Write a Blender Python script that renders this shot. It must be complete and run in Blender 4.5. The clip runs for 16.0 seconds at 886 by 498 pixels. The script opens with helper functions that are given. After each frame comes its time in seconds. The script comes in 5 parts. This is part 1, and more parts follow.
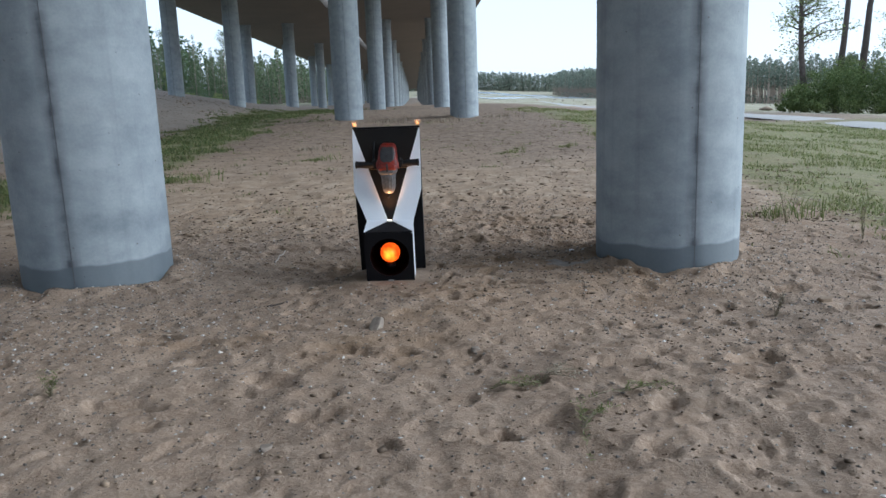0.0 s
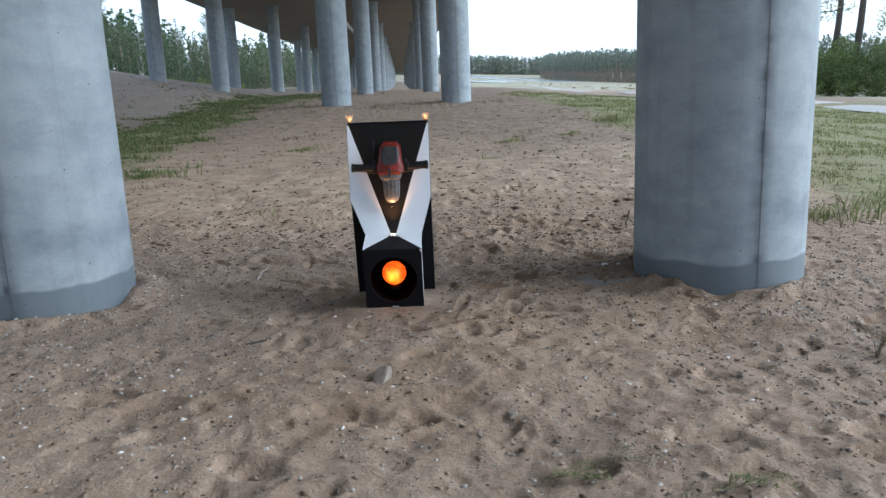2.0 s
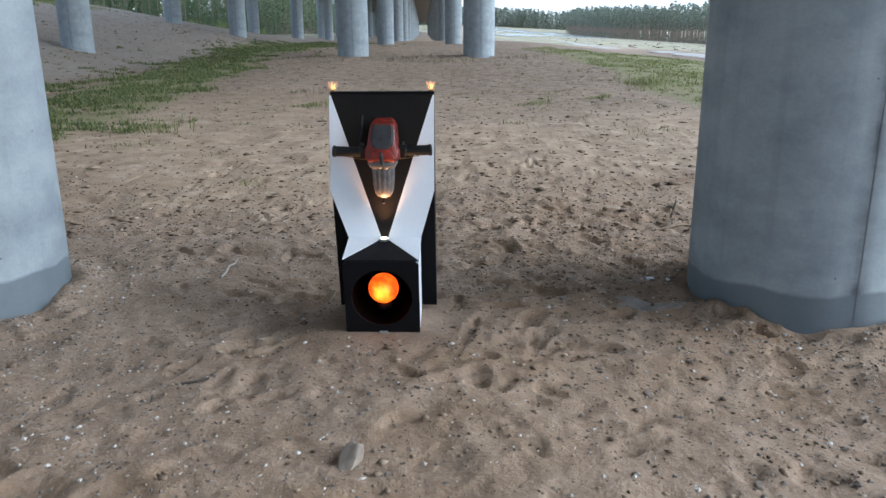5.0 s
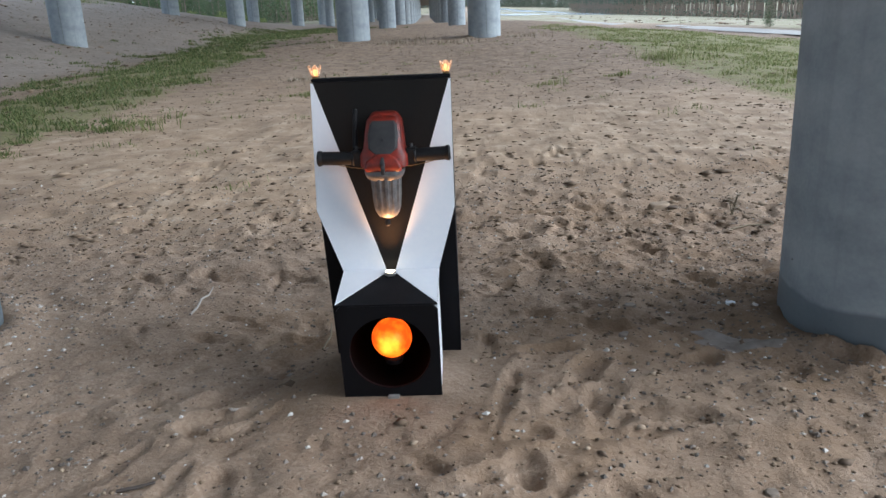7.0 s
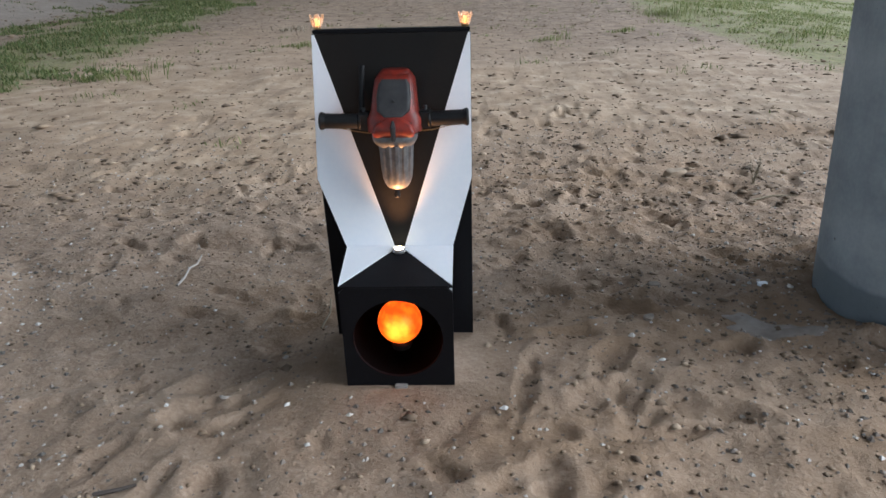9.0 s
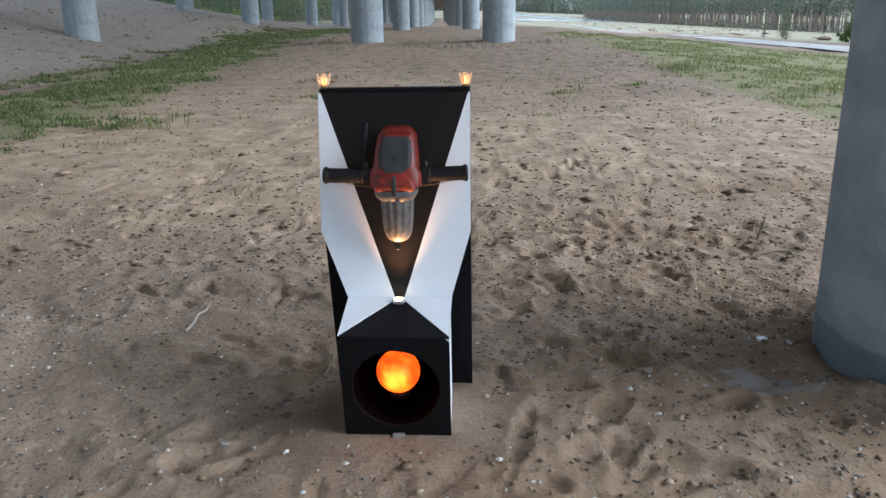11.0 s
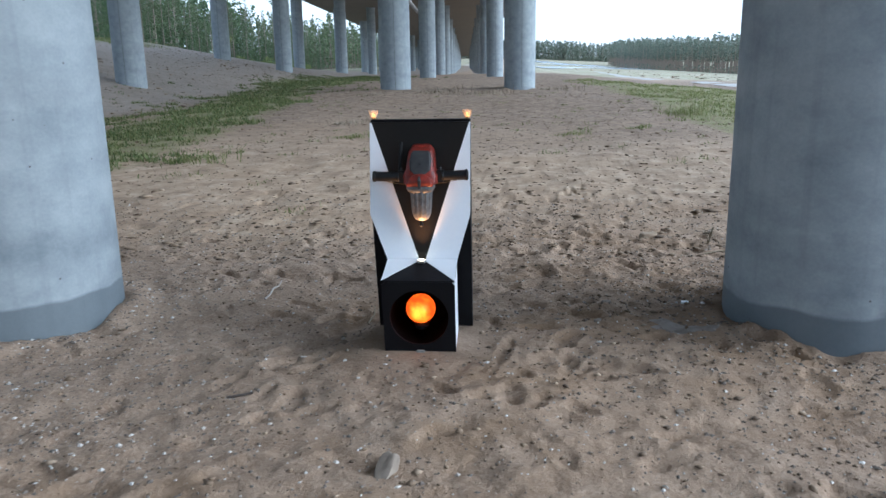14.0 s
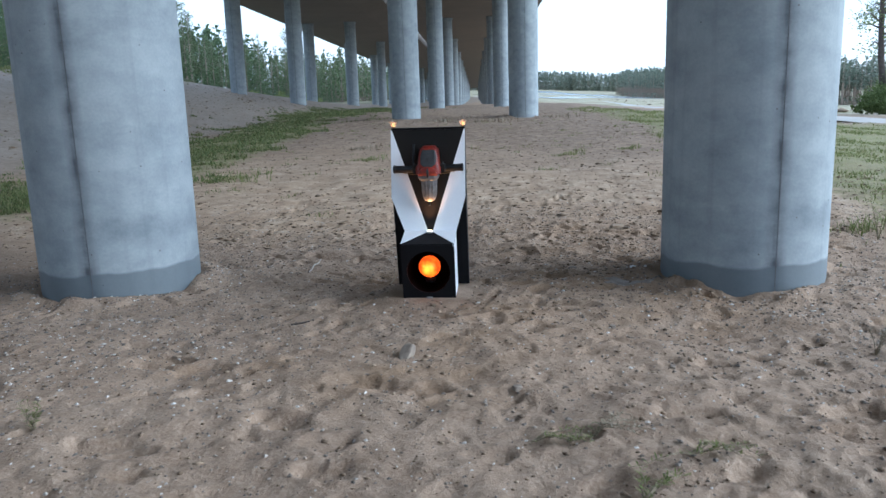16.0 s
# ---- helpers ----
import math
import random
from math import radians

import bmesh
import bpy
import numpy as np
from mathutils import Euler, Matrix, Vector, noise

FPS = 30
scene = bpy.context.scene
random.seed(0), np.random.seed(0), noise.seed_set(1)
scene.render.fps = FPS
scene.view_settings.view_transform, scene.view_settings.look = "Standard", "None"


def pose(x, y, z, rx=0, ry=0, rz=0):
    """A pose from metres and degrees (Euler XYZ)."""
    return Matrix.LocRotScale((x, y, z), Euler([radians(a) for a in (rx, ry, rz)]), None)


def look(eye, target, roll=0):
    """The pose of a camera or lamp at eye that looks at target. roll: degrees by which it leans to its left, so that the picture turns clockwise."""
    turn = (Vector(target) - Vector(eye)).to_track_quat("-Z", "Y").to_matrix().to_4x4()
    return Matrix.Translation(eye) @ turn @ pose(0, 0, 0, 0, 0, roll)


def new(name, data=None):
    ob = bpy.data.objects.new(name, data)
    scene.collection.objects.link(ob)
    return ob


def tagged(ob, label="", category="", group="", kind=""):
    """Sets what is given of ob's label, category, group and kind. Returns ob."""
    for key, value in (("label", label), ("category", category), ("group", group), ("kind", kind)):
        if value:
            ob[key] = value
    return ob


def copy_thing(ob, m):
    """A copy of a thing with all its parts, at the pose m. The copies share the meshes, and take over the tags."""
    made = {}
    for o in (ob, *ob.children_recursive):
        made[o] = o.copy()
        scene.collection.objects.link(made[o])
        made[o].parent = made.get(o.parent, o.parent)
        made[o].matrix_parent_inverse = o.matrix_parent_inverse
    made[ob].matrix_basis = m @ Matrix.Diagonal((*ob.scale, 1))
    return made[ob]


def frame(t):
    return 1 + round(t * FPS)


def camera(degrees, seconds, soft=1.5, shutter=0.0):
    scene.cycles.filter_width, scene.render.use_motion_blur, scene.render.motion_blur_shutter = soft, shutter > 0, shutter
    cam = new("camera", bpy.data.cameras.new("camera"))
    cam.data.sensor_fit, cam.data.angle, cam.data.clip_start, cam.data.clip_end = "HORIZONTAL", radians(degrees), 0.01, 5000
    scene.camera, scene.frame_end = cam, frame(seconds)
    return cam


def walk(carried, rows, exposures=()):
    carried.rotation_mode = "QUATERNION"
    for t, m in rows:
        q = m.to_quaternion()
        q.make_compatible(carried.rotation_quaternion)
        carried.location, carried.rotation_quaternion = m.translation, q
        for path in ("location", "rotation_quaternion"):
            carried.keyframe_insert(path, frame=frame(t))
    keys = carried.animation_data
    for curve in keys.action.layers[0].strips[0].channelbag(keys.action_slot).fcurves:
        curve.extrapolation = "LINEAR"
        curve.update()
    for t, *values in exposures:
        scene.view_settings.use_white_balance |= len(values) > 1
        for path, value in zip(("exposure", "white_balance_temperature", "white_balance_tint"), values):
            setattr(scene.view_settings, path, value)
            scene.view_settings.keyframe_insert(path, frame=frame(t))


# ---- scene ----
cam = camera(59.1, 16.0, soft=1.5, shutter=0.3)
PATH = [
    (0, (0.260, -0.316, 1.329), (0.205, 1.645, 0.934), -2.1),
    (0.5, (0.220, -0.101, 1.319), (0.189, 1.851, 0.887), -1.5),
    (1, (0.191, 0.168, 1.348), (0.135, 2.120, 0.916), -1.2),
    (1.5, (0.135, 0.419, 1.341), (0.087, 2.370, 0.898), -0.9),
    (2, (0.082, 0.638, 1.359), (0.057, 2.589, 0.924), -2.3),
    (2.5, (0.066, 0.818, 1.342), (0.060, 2.759, 0.857), -1.3),
    (3, (0.084, 1.041, 1.339), (0.059, 2.974, 0.824), -1.5),
    (3.5, (0.053, 1.195, 1.339), (0.018, 3.115, 0.778), -0.7),
    (4, (0.006, 1.354, 1.364), (-0.011, 3.275, 0.806), -1.5),
    (4.5, (0.038, 1.514, 1.357), (0.028, 3.433, 0.793), -1.4),
    (5, (0.129, 1.736, 1.385), (0.060, 3.658, 0.837), -0.4),
    (7.5, (0.002, 2.824, 1.273), (-0.092, 4.722, 0.650), -2.7),
    (8, (-0.037, 2.926, 1.246), (-0.112, 4.807, 0.568), -0.8),
    (8.5, (-0.045, 2.942, 1.269), (-0.110, 4.804, 0.545), -0.5),
    (9, (-0.046, 2.940, 1.291), (-0.117, 4.814, 0.595), -1.4),
    (9.5, (-0.047, 2.934, 1.327), (-0.119, 4.833, 0.704), -1.5),
    (12, (0.044, 2.736, 1.322), (-0.114, 4.653, 0.773), -1.4),
    (12.5, (0.034, 2.529, 1.348), (-0.121, 4.456, 0.838), -2.4),
    (13, (0.030, 2.239, 1.370), (-0.094, 4.172, 0.876), -1.0),
    (13.5, (0.106, 1.929, 1.360), (-0.043, 3.866, 0.885), 0.3),
    (14, (0.161, 1.616, 1.370), (-0.014, 3.552, 0.901), -1.0),
    (14.5, (0.156, 1.248, 1.357), (-0.035, 3.190, 0.920), -1.1),
    (15, (0.209, 0.918, 1.346), (0.010, 2.867, 0.941), -1.5),
    (15.5, (0.305, 0.561, 1.344), (0.097, 2.510, 0.946), -0.7),
    (16, (0.331, 0.249, 1.316), (0.128, 2.199, 0.924), -1.8),
]
EXPOSURES = [(0, 0.95, 5710, 6), (1.5, 1.08, 5690, 6), (3.5, 1.29, 5680, 6), (5, 1.28, 5720, 6), (7.5, 1.30, 5950, 8), (9.5, 1.30, 5900, 7), (12.5, 1.31, 5630, 6), (16, 1.22, 5390, 5)]
walk(cam, [(t, look(eye, target, roll)) for t, eye, target, roll in PATH], EXPOSURES)

# ---- sky, sun and exposure: a bright overcast evening ----
SUN_EL, SUN_AZ = 26.0, 94.0
world = bpy.data.worlds.new("overcast_sky")
scene.world = world
world.use_nodes = True
wn, wl = world.node_tree.nodes, world.node_tree.links
sky = wn.new("ShaderNodeTexSky")
sky.sky_type = "NISHITA"
sky.sun_disc = False
sky.sun_elevation, sky.sun_rotation = radians(SUN_EL), radians(SUN_AZ)
sky.air_density, sky.dust_density, sky.ozone_density = 1.0, 0.6, 1.0
pale = wn.new("ShaderNodeHueSaturation")
pale.inputs["Saturation"].default_value = 0.6
wl.new(sky.outputs[0], pale.inputs["Color"])
veil = wn.new("ShaderNodeMix")
veil.data_type = "RGBA"
veil.inputs[0].default_value = 0.58
veil.inputs[7].default_value = (8.8, 9.9, 11.6, 1)
wl.new(pale.outputs[0], veil.inputs[6])
wl.new(veil.outputs[2], wn["Background"].inputs["Color"])
wn["Background"].inputs["Strength"].default_value = 0.076
sun = new("sun", bpy.data.lights.new("sun", "SUN"))
sun.data.energy, sun.data.angle, sun.data.color = 1.5, radians(48), (1.0, 0.98, 0.95)
sun.matrix_world = look((0, 0, 0), (-math.sin(radians(SUN_AZ)) * math.cos(radians(SUN_EL)), -math.cos(radians(SUN_AZ)) * math.cos(radians(SUN_EL)), -math.sin(radians(SUN_EL))))


# ---- materials ----
def material(name, rough=0.8, metal=0.0):
    m = bpy.data.materials.new(name)
    m.use_nodes = True
    b = m.node_tree.nodes["Principled BSDF"]
    b.inputs["Roughness"].default_value, b.inputs["Metallic"].default_value = rough, metal
    return m, m.node_tree.nodes, m.node_tree.links, b


def node(nodes, kind, **values):
    n = nodes.new("ShaderNode" + kind)
    for k, v in values.items():
        n.inputs[k.replace("_", " ")].default_value = v
    return n


def coords(nodes, links, scale=(1, 1, 1), space="Object"):
    t, m = nodes.new("ShaderNodeTexCoord"), nodes.new("ShaderNodeMapping")
    m.inputs["Scale"].default_value = scale
    links.new(t.outputs[space], m.inputs["Vector"])
    return m.outputs[0]


def noise_at(nodes, links, vec, scale, detail=4.0, rough=0.55):
    n = node(nodes, "TexNoise", Scale=scale, Detail=detail, Roughness=rough)
    links.new(vec, n.inputs["Vector"])
    return n.outputs["Fac"]


def ramp(nodes, links, fac, *stops):
    r = nodes.new("ShaderNodeValToRGB")
    el = r.color_ramp.elements
    while len(el) < len(stops):
        el.new(0.5)
    for e, (p, c) in zip(el, stops):
        e.position, e.color = p, (*c, 1) if len(c) == 3 else c
    links.new(fac, r.inputs[0])
    return r.outputs[0]


def grey(v):
    return (v, v, v)


def mix(nodes, links, fac, a, b, how="MIX"):
    m = nodes.new("ShaderNodeMix")
    m.data_type, m.blend_type = "RGBA", how
    for sock, v in ((m.inputs[0], fac), (m.inputs[6], a), (m.inputs[7], b)):
        if isinstance(v, (int, float)):
            sock.default_value = v
        elif isinstance(v, tuple):
            sock.default_value = (*v, 1)
        else:
            links.new(v, sock)
    return m.outputs[2]


def bump(nodes, links, b, height, strength, distance):
    n = node(nodes, "Bump", Strength=strength, Distance=distance)
    links.new(height, n.inputs["Height"])
    links.new(n.outputs[0], b.inputs["Normal"])


def mottled(name, dark, light, rough=0.8, metal=0.0, scale=30.0, relief=0.15, deep=0.002, coarse=3.0):
    """A surface with grain and larger stains between two colours."""
    m, n, l, b = material(name, rough, metal)
    v = coords(n, l)
    fine, big = noise_at(n, l, v, scale), noise_at(n, l, v, coarse, 3)
    col = mix(n, l, 0.5, ramp(n, l, fine, (0.3, dark), (0.7, light)), ramp(n, l, big, (0.3, dark), (0.7, light)))
    l.new(col, b.inputs["Base Color"])
    r = ramp(n, l, big, (0.2, grey(max(0, rough - 0.1))), (0.8, grey(min(1, rough + 0.1))))
    l.new(r, b.inputs["Roughness"])
    bump(n, l, b, fine, relief, deep)
    return m


def concrete(name, damp):
    m, n, l, b = material(name, 0.8)
    v = coords(n, l)
    sep = n.new("ShaderNodeSeparateXYZ")
    l.new(v, sep.inputs[0])
    fine, mid, big = noise_at(n, l, v, 60, 5), noise_at(n, l, v, 7, 4), noise_at(n, l, v, 1.3, 3)
    col = ramp(n, l, big, (0.32, (0.195, 0.24, 0.27)), (0.68, (0.345, 0.405, 0.435)))
    cloud = noise_at(n, l, coords(n, l, (0.6, 0.6, 1.1)), 3.2, 5, 0.6)
    col = mix(n, l, 0.6 if damp else 0.3, col, ramp(n, l, cloud, (0.36, (0.125, 0.165, 0.20)), (0.50, (0.295, 0.345, 0.38)), (0.62, (0.45, 0.505, 0.535))))
    col = mix(n, l, 0.25, col, ramp(n, l, mid, (0.36, (0.17, 0.20, 0.225)), (0.64, (0.42, 0.455, 0.475))))
    col = mix(n, l, 0.12, col, ramp(n, l, fine, (0.35, grey(0.17)), (0.65, grey(0.5))))
    # lifts of the pour: bands some 45 cm high with soft, wavering edges
    lift = n.new("ShaderNodeMath")
    lift.operation = "MULTIPLY_ADD"
    l.new(sep.outputs[2], lift.inputs[0])
    lift.inputs[1].default_value = 1.0
    wob = n.new("ShaderNodeMath")
    wob.operation = "MULTIPLY"
    l.new(mid, wob.inputs[0])
    wob.inputs[1].default_value = 0.16
    l.new(wob.outputs[0], lift.inputs[2])
    hv = n.new("ShaderNodeCombineXYZ")
    l.new(lift.outputs[0], hv.inputs[2])
    bands = noise_at(n, l, hv.outputs[0], 2.6, 2, 0.5)
    col = mix(n, l, 0.28 if damp else 0.12, col, ramp(n, l, bands, (0.36, (0.20, 0.235, 0.26)), (0.46, (0.33, 0.37, 0.395)), (0.52, (0.30, 0.34, 0.365)), (0.62, (0.42, 0.455, 0.475))))
    # runs of dirty water down the shaft
    st = noise_at(n, l, coords(n, l, (8, 8, 0.2)), 1.0, 4)
    col = mix(n, l, ramp(n, l, st, (0.55, grey(0)), (0.72, grey(0.35))), col, (0.15, 0.17, 0.19))
    # dirt drawn along the joint of the shuttering
    off = n.new("ShaderNodeMath")
    off.operation = "MULTIPLY_ADD"
    l.new(noise_at(n, l, coords(n, l, (6, 6, 1.5)), 1.0, 4), off.inputs[0])
    off.inputs[1].default_value = 0.07
    l.new(sep.outputs[0], off.inputs[2])
    gap = n.new("ShaderNodeMath")
    gap.operation = "SUBTRACT"
    l.new(off.outputs[0], gap.inputs[0])
    gap.inputs[1].default_value = 0.10
    size = n.new("ShaderNodeMath")
    size.operation = "ABSOLUTE"
    l.new(gap.outputs[0], size.inputs[0])
    broken = ramp(n, l, noise_at(n, l, coords(n, l, (1, 1, 2.2)), 1.7, 5, 0.65), (0.34, grey(0.25)), (0.60, grey(1)))
    stain = mix(n, l, 1.0, ramp(n, l, size.outputs[0], (0.006, grey(1.0)), (0.022, grey(0.62)), (0.075, grey(0))), broken, "MULTIPLY")
    col = mix(n, l, stain if damp else mix(n, l, 0.72, stain, grey(0)), col, (0.085, 0.095, 0.11))
    # air holes
    vor = n.new("ShaderNodeTexVoronoi")
    vor.inputs["Scale"].default_value = 9.0
    l.new(v, vor.inputs["Vector"])
    pit = ramp(n, l, vor.outputs["Distance"], (0.035, grey(1)), (0.06, grey(0)))
    col = mix(n, l, pit, col, (0.13, 0.13, 0.135))
    if damp:
        wav = n.new("ShaderNodeMath")
        wav.operation = "MULTIPLY_ADD"
        l.new(noise_at(n, l, v, 2.2, 3), wav.inputs[0])
        wav.inputs[1].default_value = -0.11
        l.new(sep.outputs[2], wav.inputs[2])
        wet = ramp(n, l, wav.outputs[0], (0.125, grey(1)), (0.142, grey(0)))
        col = mix(n, l, mix(n, l, wet, grey(0), grey(0.75)), col, (0.10, 0.125, 0.145))
        l.new(ramp(n, l, wet, (0, grey(0.82)), (1, grey(0.6))), b.inputs["Roughness"])
    l.new(col, b.inputs["Base Color"])
    bump(n, l, b, mix(n, l, 0.3, fine, mid), 0.25, 0.004)
    return m


CONCRETE = concrete("fair_faced_concrete", False)
CONCRETE_DAMP = concrete("concrete_with_damp_foot", True)
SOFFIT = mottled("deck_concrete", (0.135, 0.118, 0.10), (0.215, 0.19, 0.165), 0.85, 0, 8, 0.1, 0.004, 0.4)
SEAM = mottled("stained_joint", (0.07, 0.075, 0.085), (0.15, 0.155, 0.165), 0.85, 0, 25, 0.3, 0.003, 4)
BLACK = mottled("black_painted_board", (0.003, 0.003, 0.0045), (0.006, 0.006, 0.008), 0.6, 0, 90, 0.12, 0.0006, 6)
BLACK.node_tree.nodes["Principled BSDF"].inputs["Specular IOR Level"].default_value = 0.18
BLACK_SHEEN = mottled("satin_black_board", (0.007, 0.0058, 0.005), (0.012, 0.010, 0.0085), 0.5, 0, 90, 0.1, 0.0005, 6)
BLACK_SHEEN.node_tree.nodes["Principled BSDF"].inputs["Specular IOR Level"].default_value = 0.22
TUBE = mottled("matt_black_tube", (0.0015, 0.0014, 0.0014), (0.003, 0.0028, 0.0027), 0.9, 0, 90, 0.12, 0.0006, 6)
TUBE.node_tree.nodes["Principled BSDF"].inputs["Specular IOR Level"].default_value = 0.05
WHITE = mottled("white_painted_board", (0.80, 0.84, 0.90), (0.86, 0.885, 0.925), 0.5, 0, 60, 0.08, 0.0005, 4)
GREYWOOD = mottled("raw_board_edge", (0.20, 0.19, 0.18), (0.32, 0.31, 0.29), 0.8, 0, 60, 0.1, 0.0006, 9)
RUBBER = mottled("black_rubber", (0.006, 0.006, 0.007), (0.014, 0.014, 0.015), 0.6, 0, 120, 0.3, 0.001, 12)
RUBBER.node_tree.nodes["Principled BSDF"].inputs["Specular IOR Level"].default_value = 0.25
RED = mottled("scuffed_red_casing", (0.05, 0.010, 0.009), (0.33, 0.028, 0.013), 0.45, 0, 45, 0.2, 0.001, 14)
SLATE = mottled("worn_dark_grey_casing", (0.014, 0.015, 0.018), (0.06, 0.059, 0.06), 0.6, 0.1, 45, 0.2, 0.001, 14)
ALLOY = mottled("dusty_cast_alloy", (0.08, 0.08, 0.085), (0.25, 0.245, 0.24), 0.5, 0.4, 60, 0.3, 0.0012, 10)
BRASS = mottled("dull_brass", (0.20, 0.13, 0.06), (0.34, 0.24, 0.11), 0.4, 0.8, 50)
CHROME = mottled("brushed_steel", (0.55, 0.55, 0.56), (0.7, 0.7, 0.7), 0.3, 0.9, 60)


def glowing(name, colour, strength, dark, scale, heart=None):
    """A lit globe; the lamp inside shining through it is painted as brighter and dimmer patches."""
    m, n, l, b = material(name, 0.35)
    v = coords(n, l)
    f = noise_at(n, l, v, scale, 3)
    if heart:
        # a yellow hot spot painted into the emission colour, brightest at heart
        x, z, r = heart
        near = n.new("ShaderNodeMapping")
        near.inputs["Location"].default_value, near.inputs["Scale"].default_value = (-x / r, 0, -z / r), (1 / r, 0, 1 / r)
        l.new(v, near.inputs["Vector"])
        ball = n.new("ShaderNodeTexGradient")
        ball.gradient_type = "SPHERICAL"
        l.new(near.outputs[0], ball.inputs["Vector"])
        add = n.new("ShaderNodeMath")
        add.operation = "MULTIPLY_ADD"
        l.new(ball.outputs["Fac"], add.inputs[0])
        add.inputs[1].default_value = 0.55
        sub = n.new("ShaderNodeMath")
        sub.operation = "MULTIPLY_ADD"
        l.new(f, sub.inputs[0])
        sub.inputs[1].default_value, sub.inputs[2].default_value = 0.75, -0.04
        l.new(sub.outputs[0], add.inputs[2])
        f = add.outputs[0]
    l.new(ramp(n, l, f, (0.3, dark), (0.62, colour)), b.inputs["Base Color"])
    l.new(ramp(n, l, f, (0.30, dark), (0.52, colour), (0.80, (1.0, 0.50, 0.03))), b.inputs["Emission Color"])
    b.inputs["Emission Strength"].default_value = strength
    return m


GLOBE = glowing("lit_orange_globe", (1.0, 0.16, 0.005), 0.9, (0.72, 0.05, 0.002), 22, (0.004, 0.198, 0.060))
LENS = glowing("lit_lamp_lens", (1.0, 0.8, 0.5), 6.0, (1.0, 0.7, 0.4), 5)
AMBER_CORE = glowing("lit_amber_bulb", (1.0, 0.52, 0.2), 1.4, (1.0, 0.38, 0.14), 20)


def amber_glass():
    m, n, l, b = material("amber_cut_glass", 0.08)
    b.inputs["Base Color"].default_value = (1.0, 0.78, 0.62, 1)
    b.inputs["Transmission Weight"].default_value = 0.75
    # faint emission in the glass stands in for the bulb's light spreading through it
    b.inputs["Emission Color"].default_value, b.inputs["Emission Strength"].default_value = (1.0, 0.55, 0.28, 1), 0.05
    b.inputs["IOR"].default_value = 1.45
    return m


AMBER = amber_glass()


def ground_material():
    m, n, l, b = material("sandy_ground", 0.95)
    v = coords(n, l)
    grass, field = n.new("ShaderNodeAttribute"), n.new("ShaderNodeAttribute")
    grass.attribute_name, field.attribute_name = "grass", "field"
    fine, mid, big, huge = noise_at(n, l, v, 55, 6, 0.65), noise_at(n, l, v, 7, 5), noise_at(n, l, v, 1.1, 4), noise_at(n, l, v, 0.16, 4)
    sand = ramp(n, l, big, (0.28, (0.235, 0.163, 0.112)), (0.5, (0.308, 0.222, 0.157)), (0.72, (0.378, 0.284, 0.208)))
    sand = mix(n, l, 0.4, sand, ramp(n, l, mid, (0.32, (0.22, 0.15, 0.10)), (0.68, (0.45, 0.345, 0.26))))
    sand = mix(n, l, 0.18, sand, ramp(n, l, fine, (0.36, (0.075, 0.052, 0.036)), (0.5, (0.29, 0.21, 0.15)), (0.64, (0.62, 0.53, 0.44))))
    # scattered dark grains and damp flecks
    fleck = ramp(n, l, noise_at(n, l, v, 26, 5, 0.7), (0.61, grey(0)), (0.69, grey(0.3)))
    sand = mix(n, l, fleck, sand, (0.115, 0.078, 0.052))
    damp_patch = ramp(n, l, noise_at(n, l, v, 2.3, 6, 0.62), (0.52, grey(0)), (0.64, grey(0.22)))
    sand = mix(n, l, damp_patch, sand, (0.19, 0.128, 0.082))
    sand = mix(n, l, ramp(n, l, huge, (0.45, grey(0)), (0.65, grey(0.35))), sand, (0.36, 0.235, 0.14))
    # this attribute weighs in a paler, more ochre sand in the middle distance
    dry = n.new("ShaderNodeAttribute")
    dry.attribute_name = "dry"
    light = ramp(n, l, noise_at(n, l, v, 3.2, 6, 0.65), (0.36, (0.25, 0.175, 0.115)), (0.46, (0.37, 0.27, 0.18)), (0.55, (0.45, 0.34, 0.235)), (0.66, (0.57, 0.455, 0.335)))
    crumbs = ramp(n, l, noise_at(n, l, coords(n, l, (1, 0.8, 1)), 10, 7, 0.72), (0.57, grey(0)), (0.64, grey(0.6)))
    light = mix(n, l, crumbs, light, (0.14, 0.095, 0.065))
    sand = mix(n, l, dry.outputs["Fac"], sand, light)
    # far brown earth, darkened further: the deck's shade is put into its colour
    earth = n.new("ShaderNodeAttribute")
    earth.attribute_name = "earth"
    shaded_soil = ramp(n, l, noise_at(n, l, v, 4.5, 6, 0.68), (0.36, (0.115, 0.08, 0.055)), (0.5, (0.215, 0.155, 0.108)), (0.66, (0.33, 0.25, 0.18)))
    sand = mix(n, l, earth.outputs["Fac"], sand, shaded_soil)
    dug = n.new("ShaderNodeAttribute")
    dug.attribute_name = "dug"
    # turned-up sand, its brown deepened to hold the shade before the lamp
    sand = mix(n, l, dug.outputs["Fac"], sand, ramp(n, l, mid, (0.3, (0.205, 0.134, 0.08)), (0.7, (0.33, 0.228, 0.147))))
    turf = ramp(n, l, mid, (0.3, (0.105, 0.125, 0.038)), (0.7, (0.20, 0.205, 0.07)))
    turf = mix(n, l, ramp(n, l, noise_at(n, l, v, 1.7, 5, 0.62), (0.42, grey(0.0)), (0.58, grey(0.75))), turf, (0.27, 0.21, 0.135))
    straw = ramp(n, l, huge, (0.3, (0.26, 0.215, 0.155)), (0.7, (0.37, 0.31, 0.235)))
    straw = mix(n, l, ramp(n, l, noise_at(n, l, v, 0.05, 4), (0.45, grey(0)), (0.6, grey(0.6))), straw, (0.155, 0.17, 0.10))
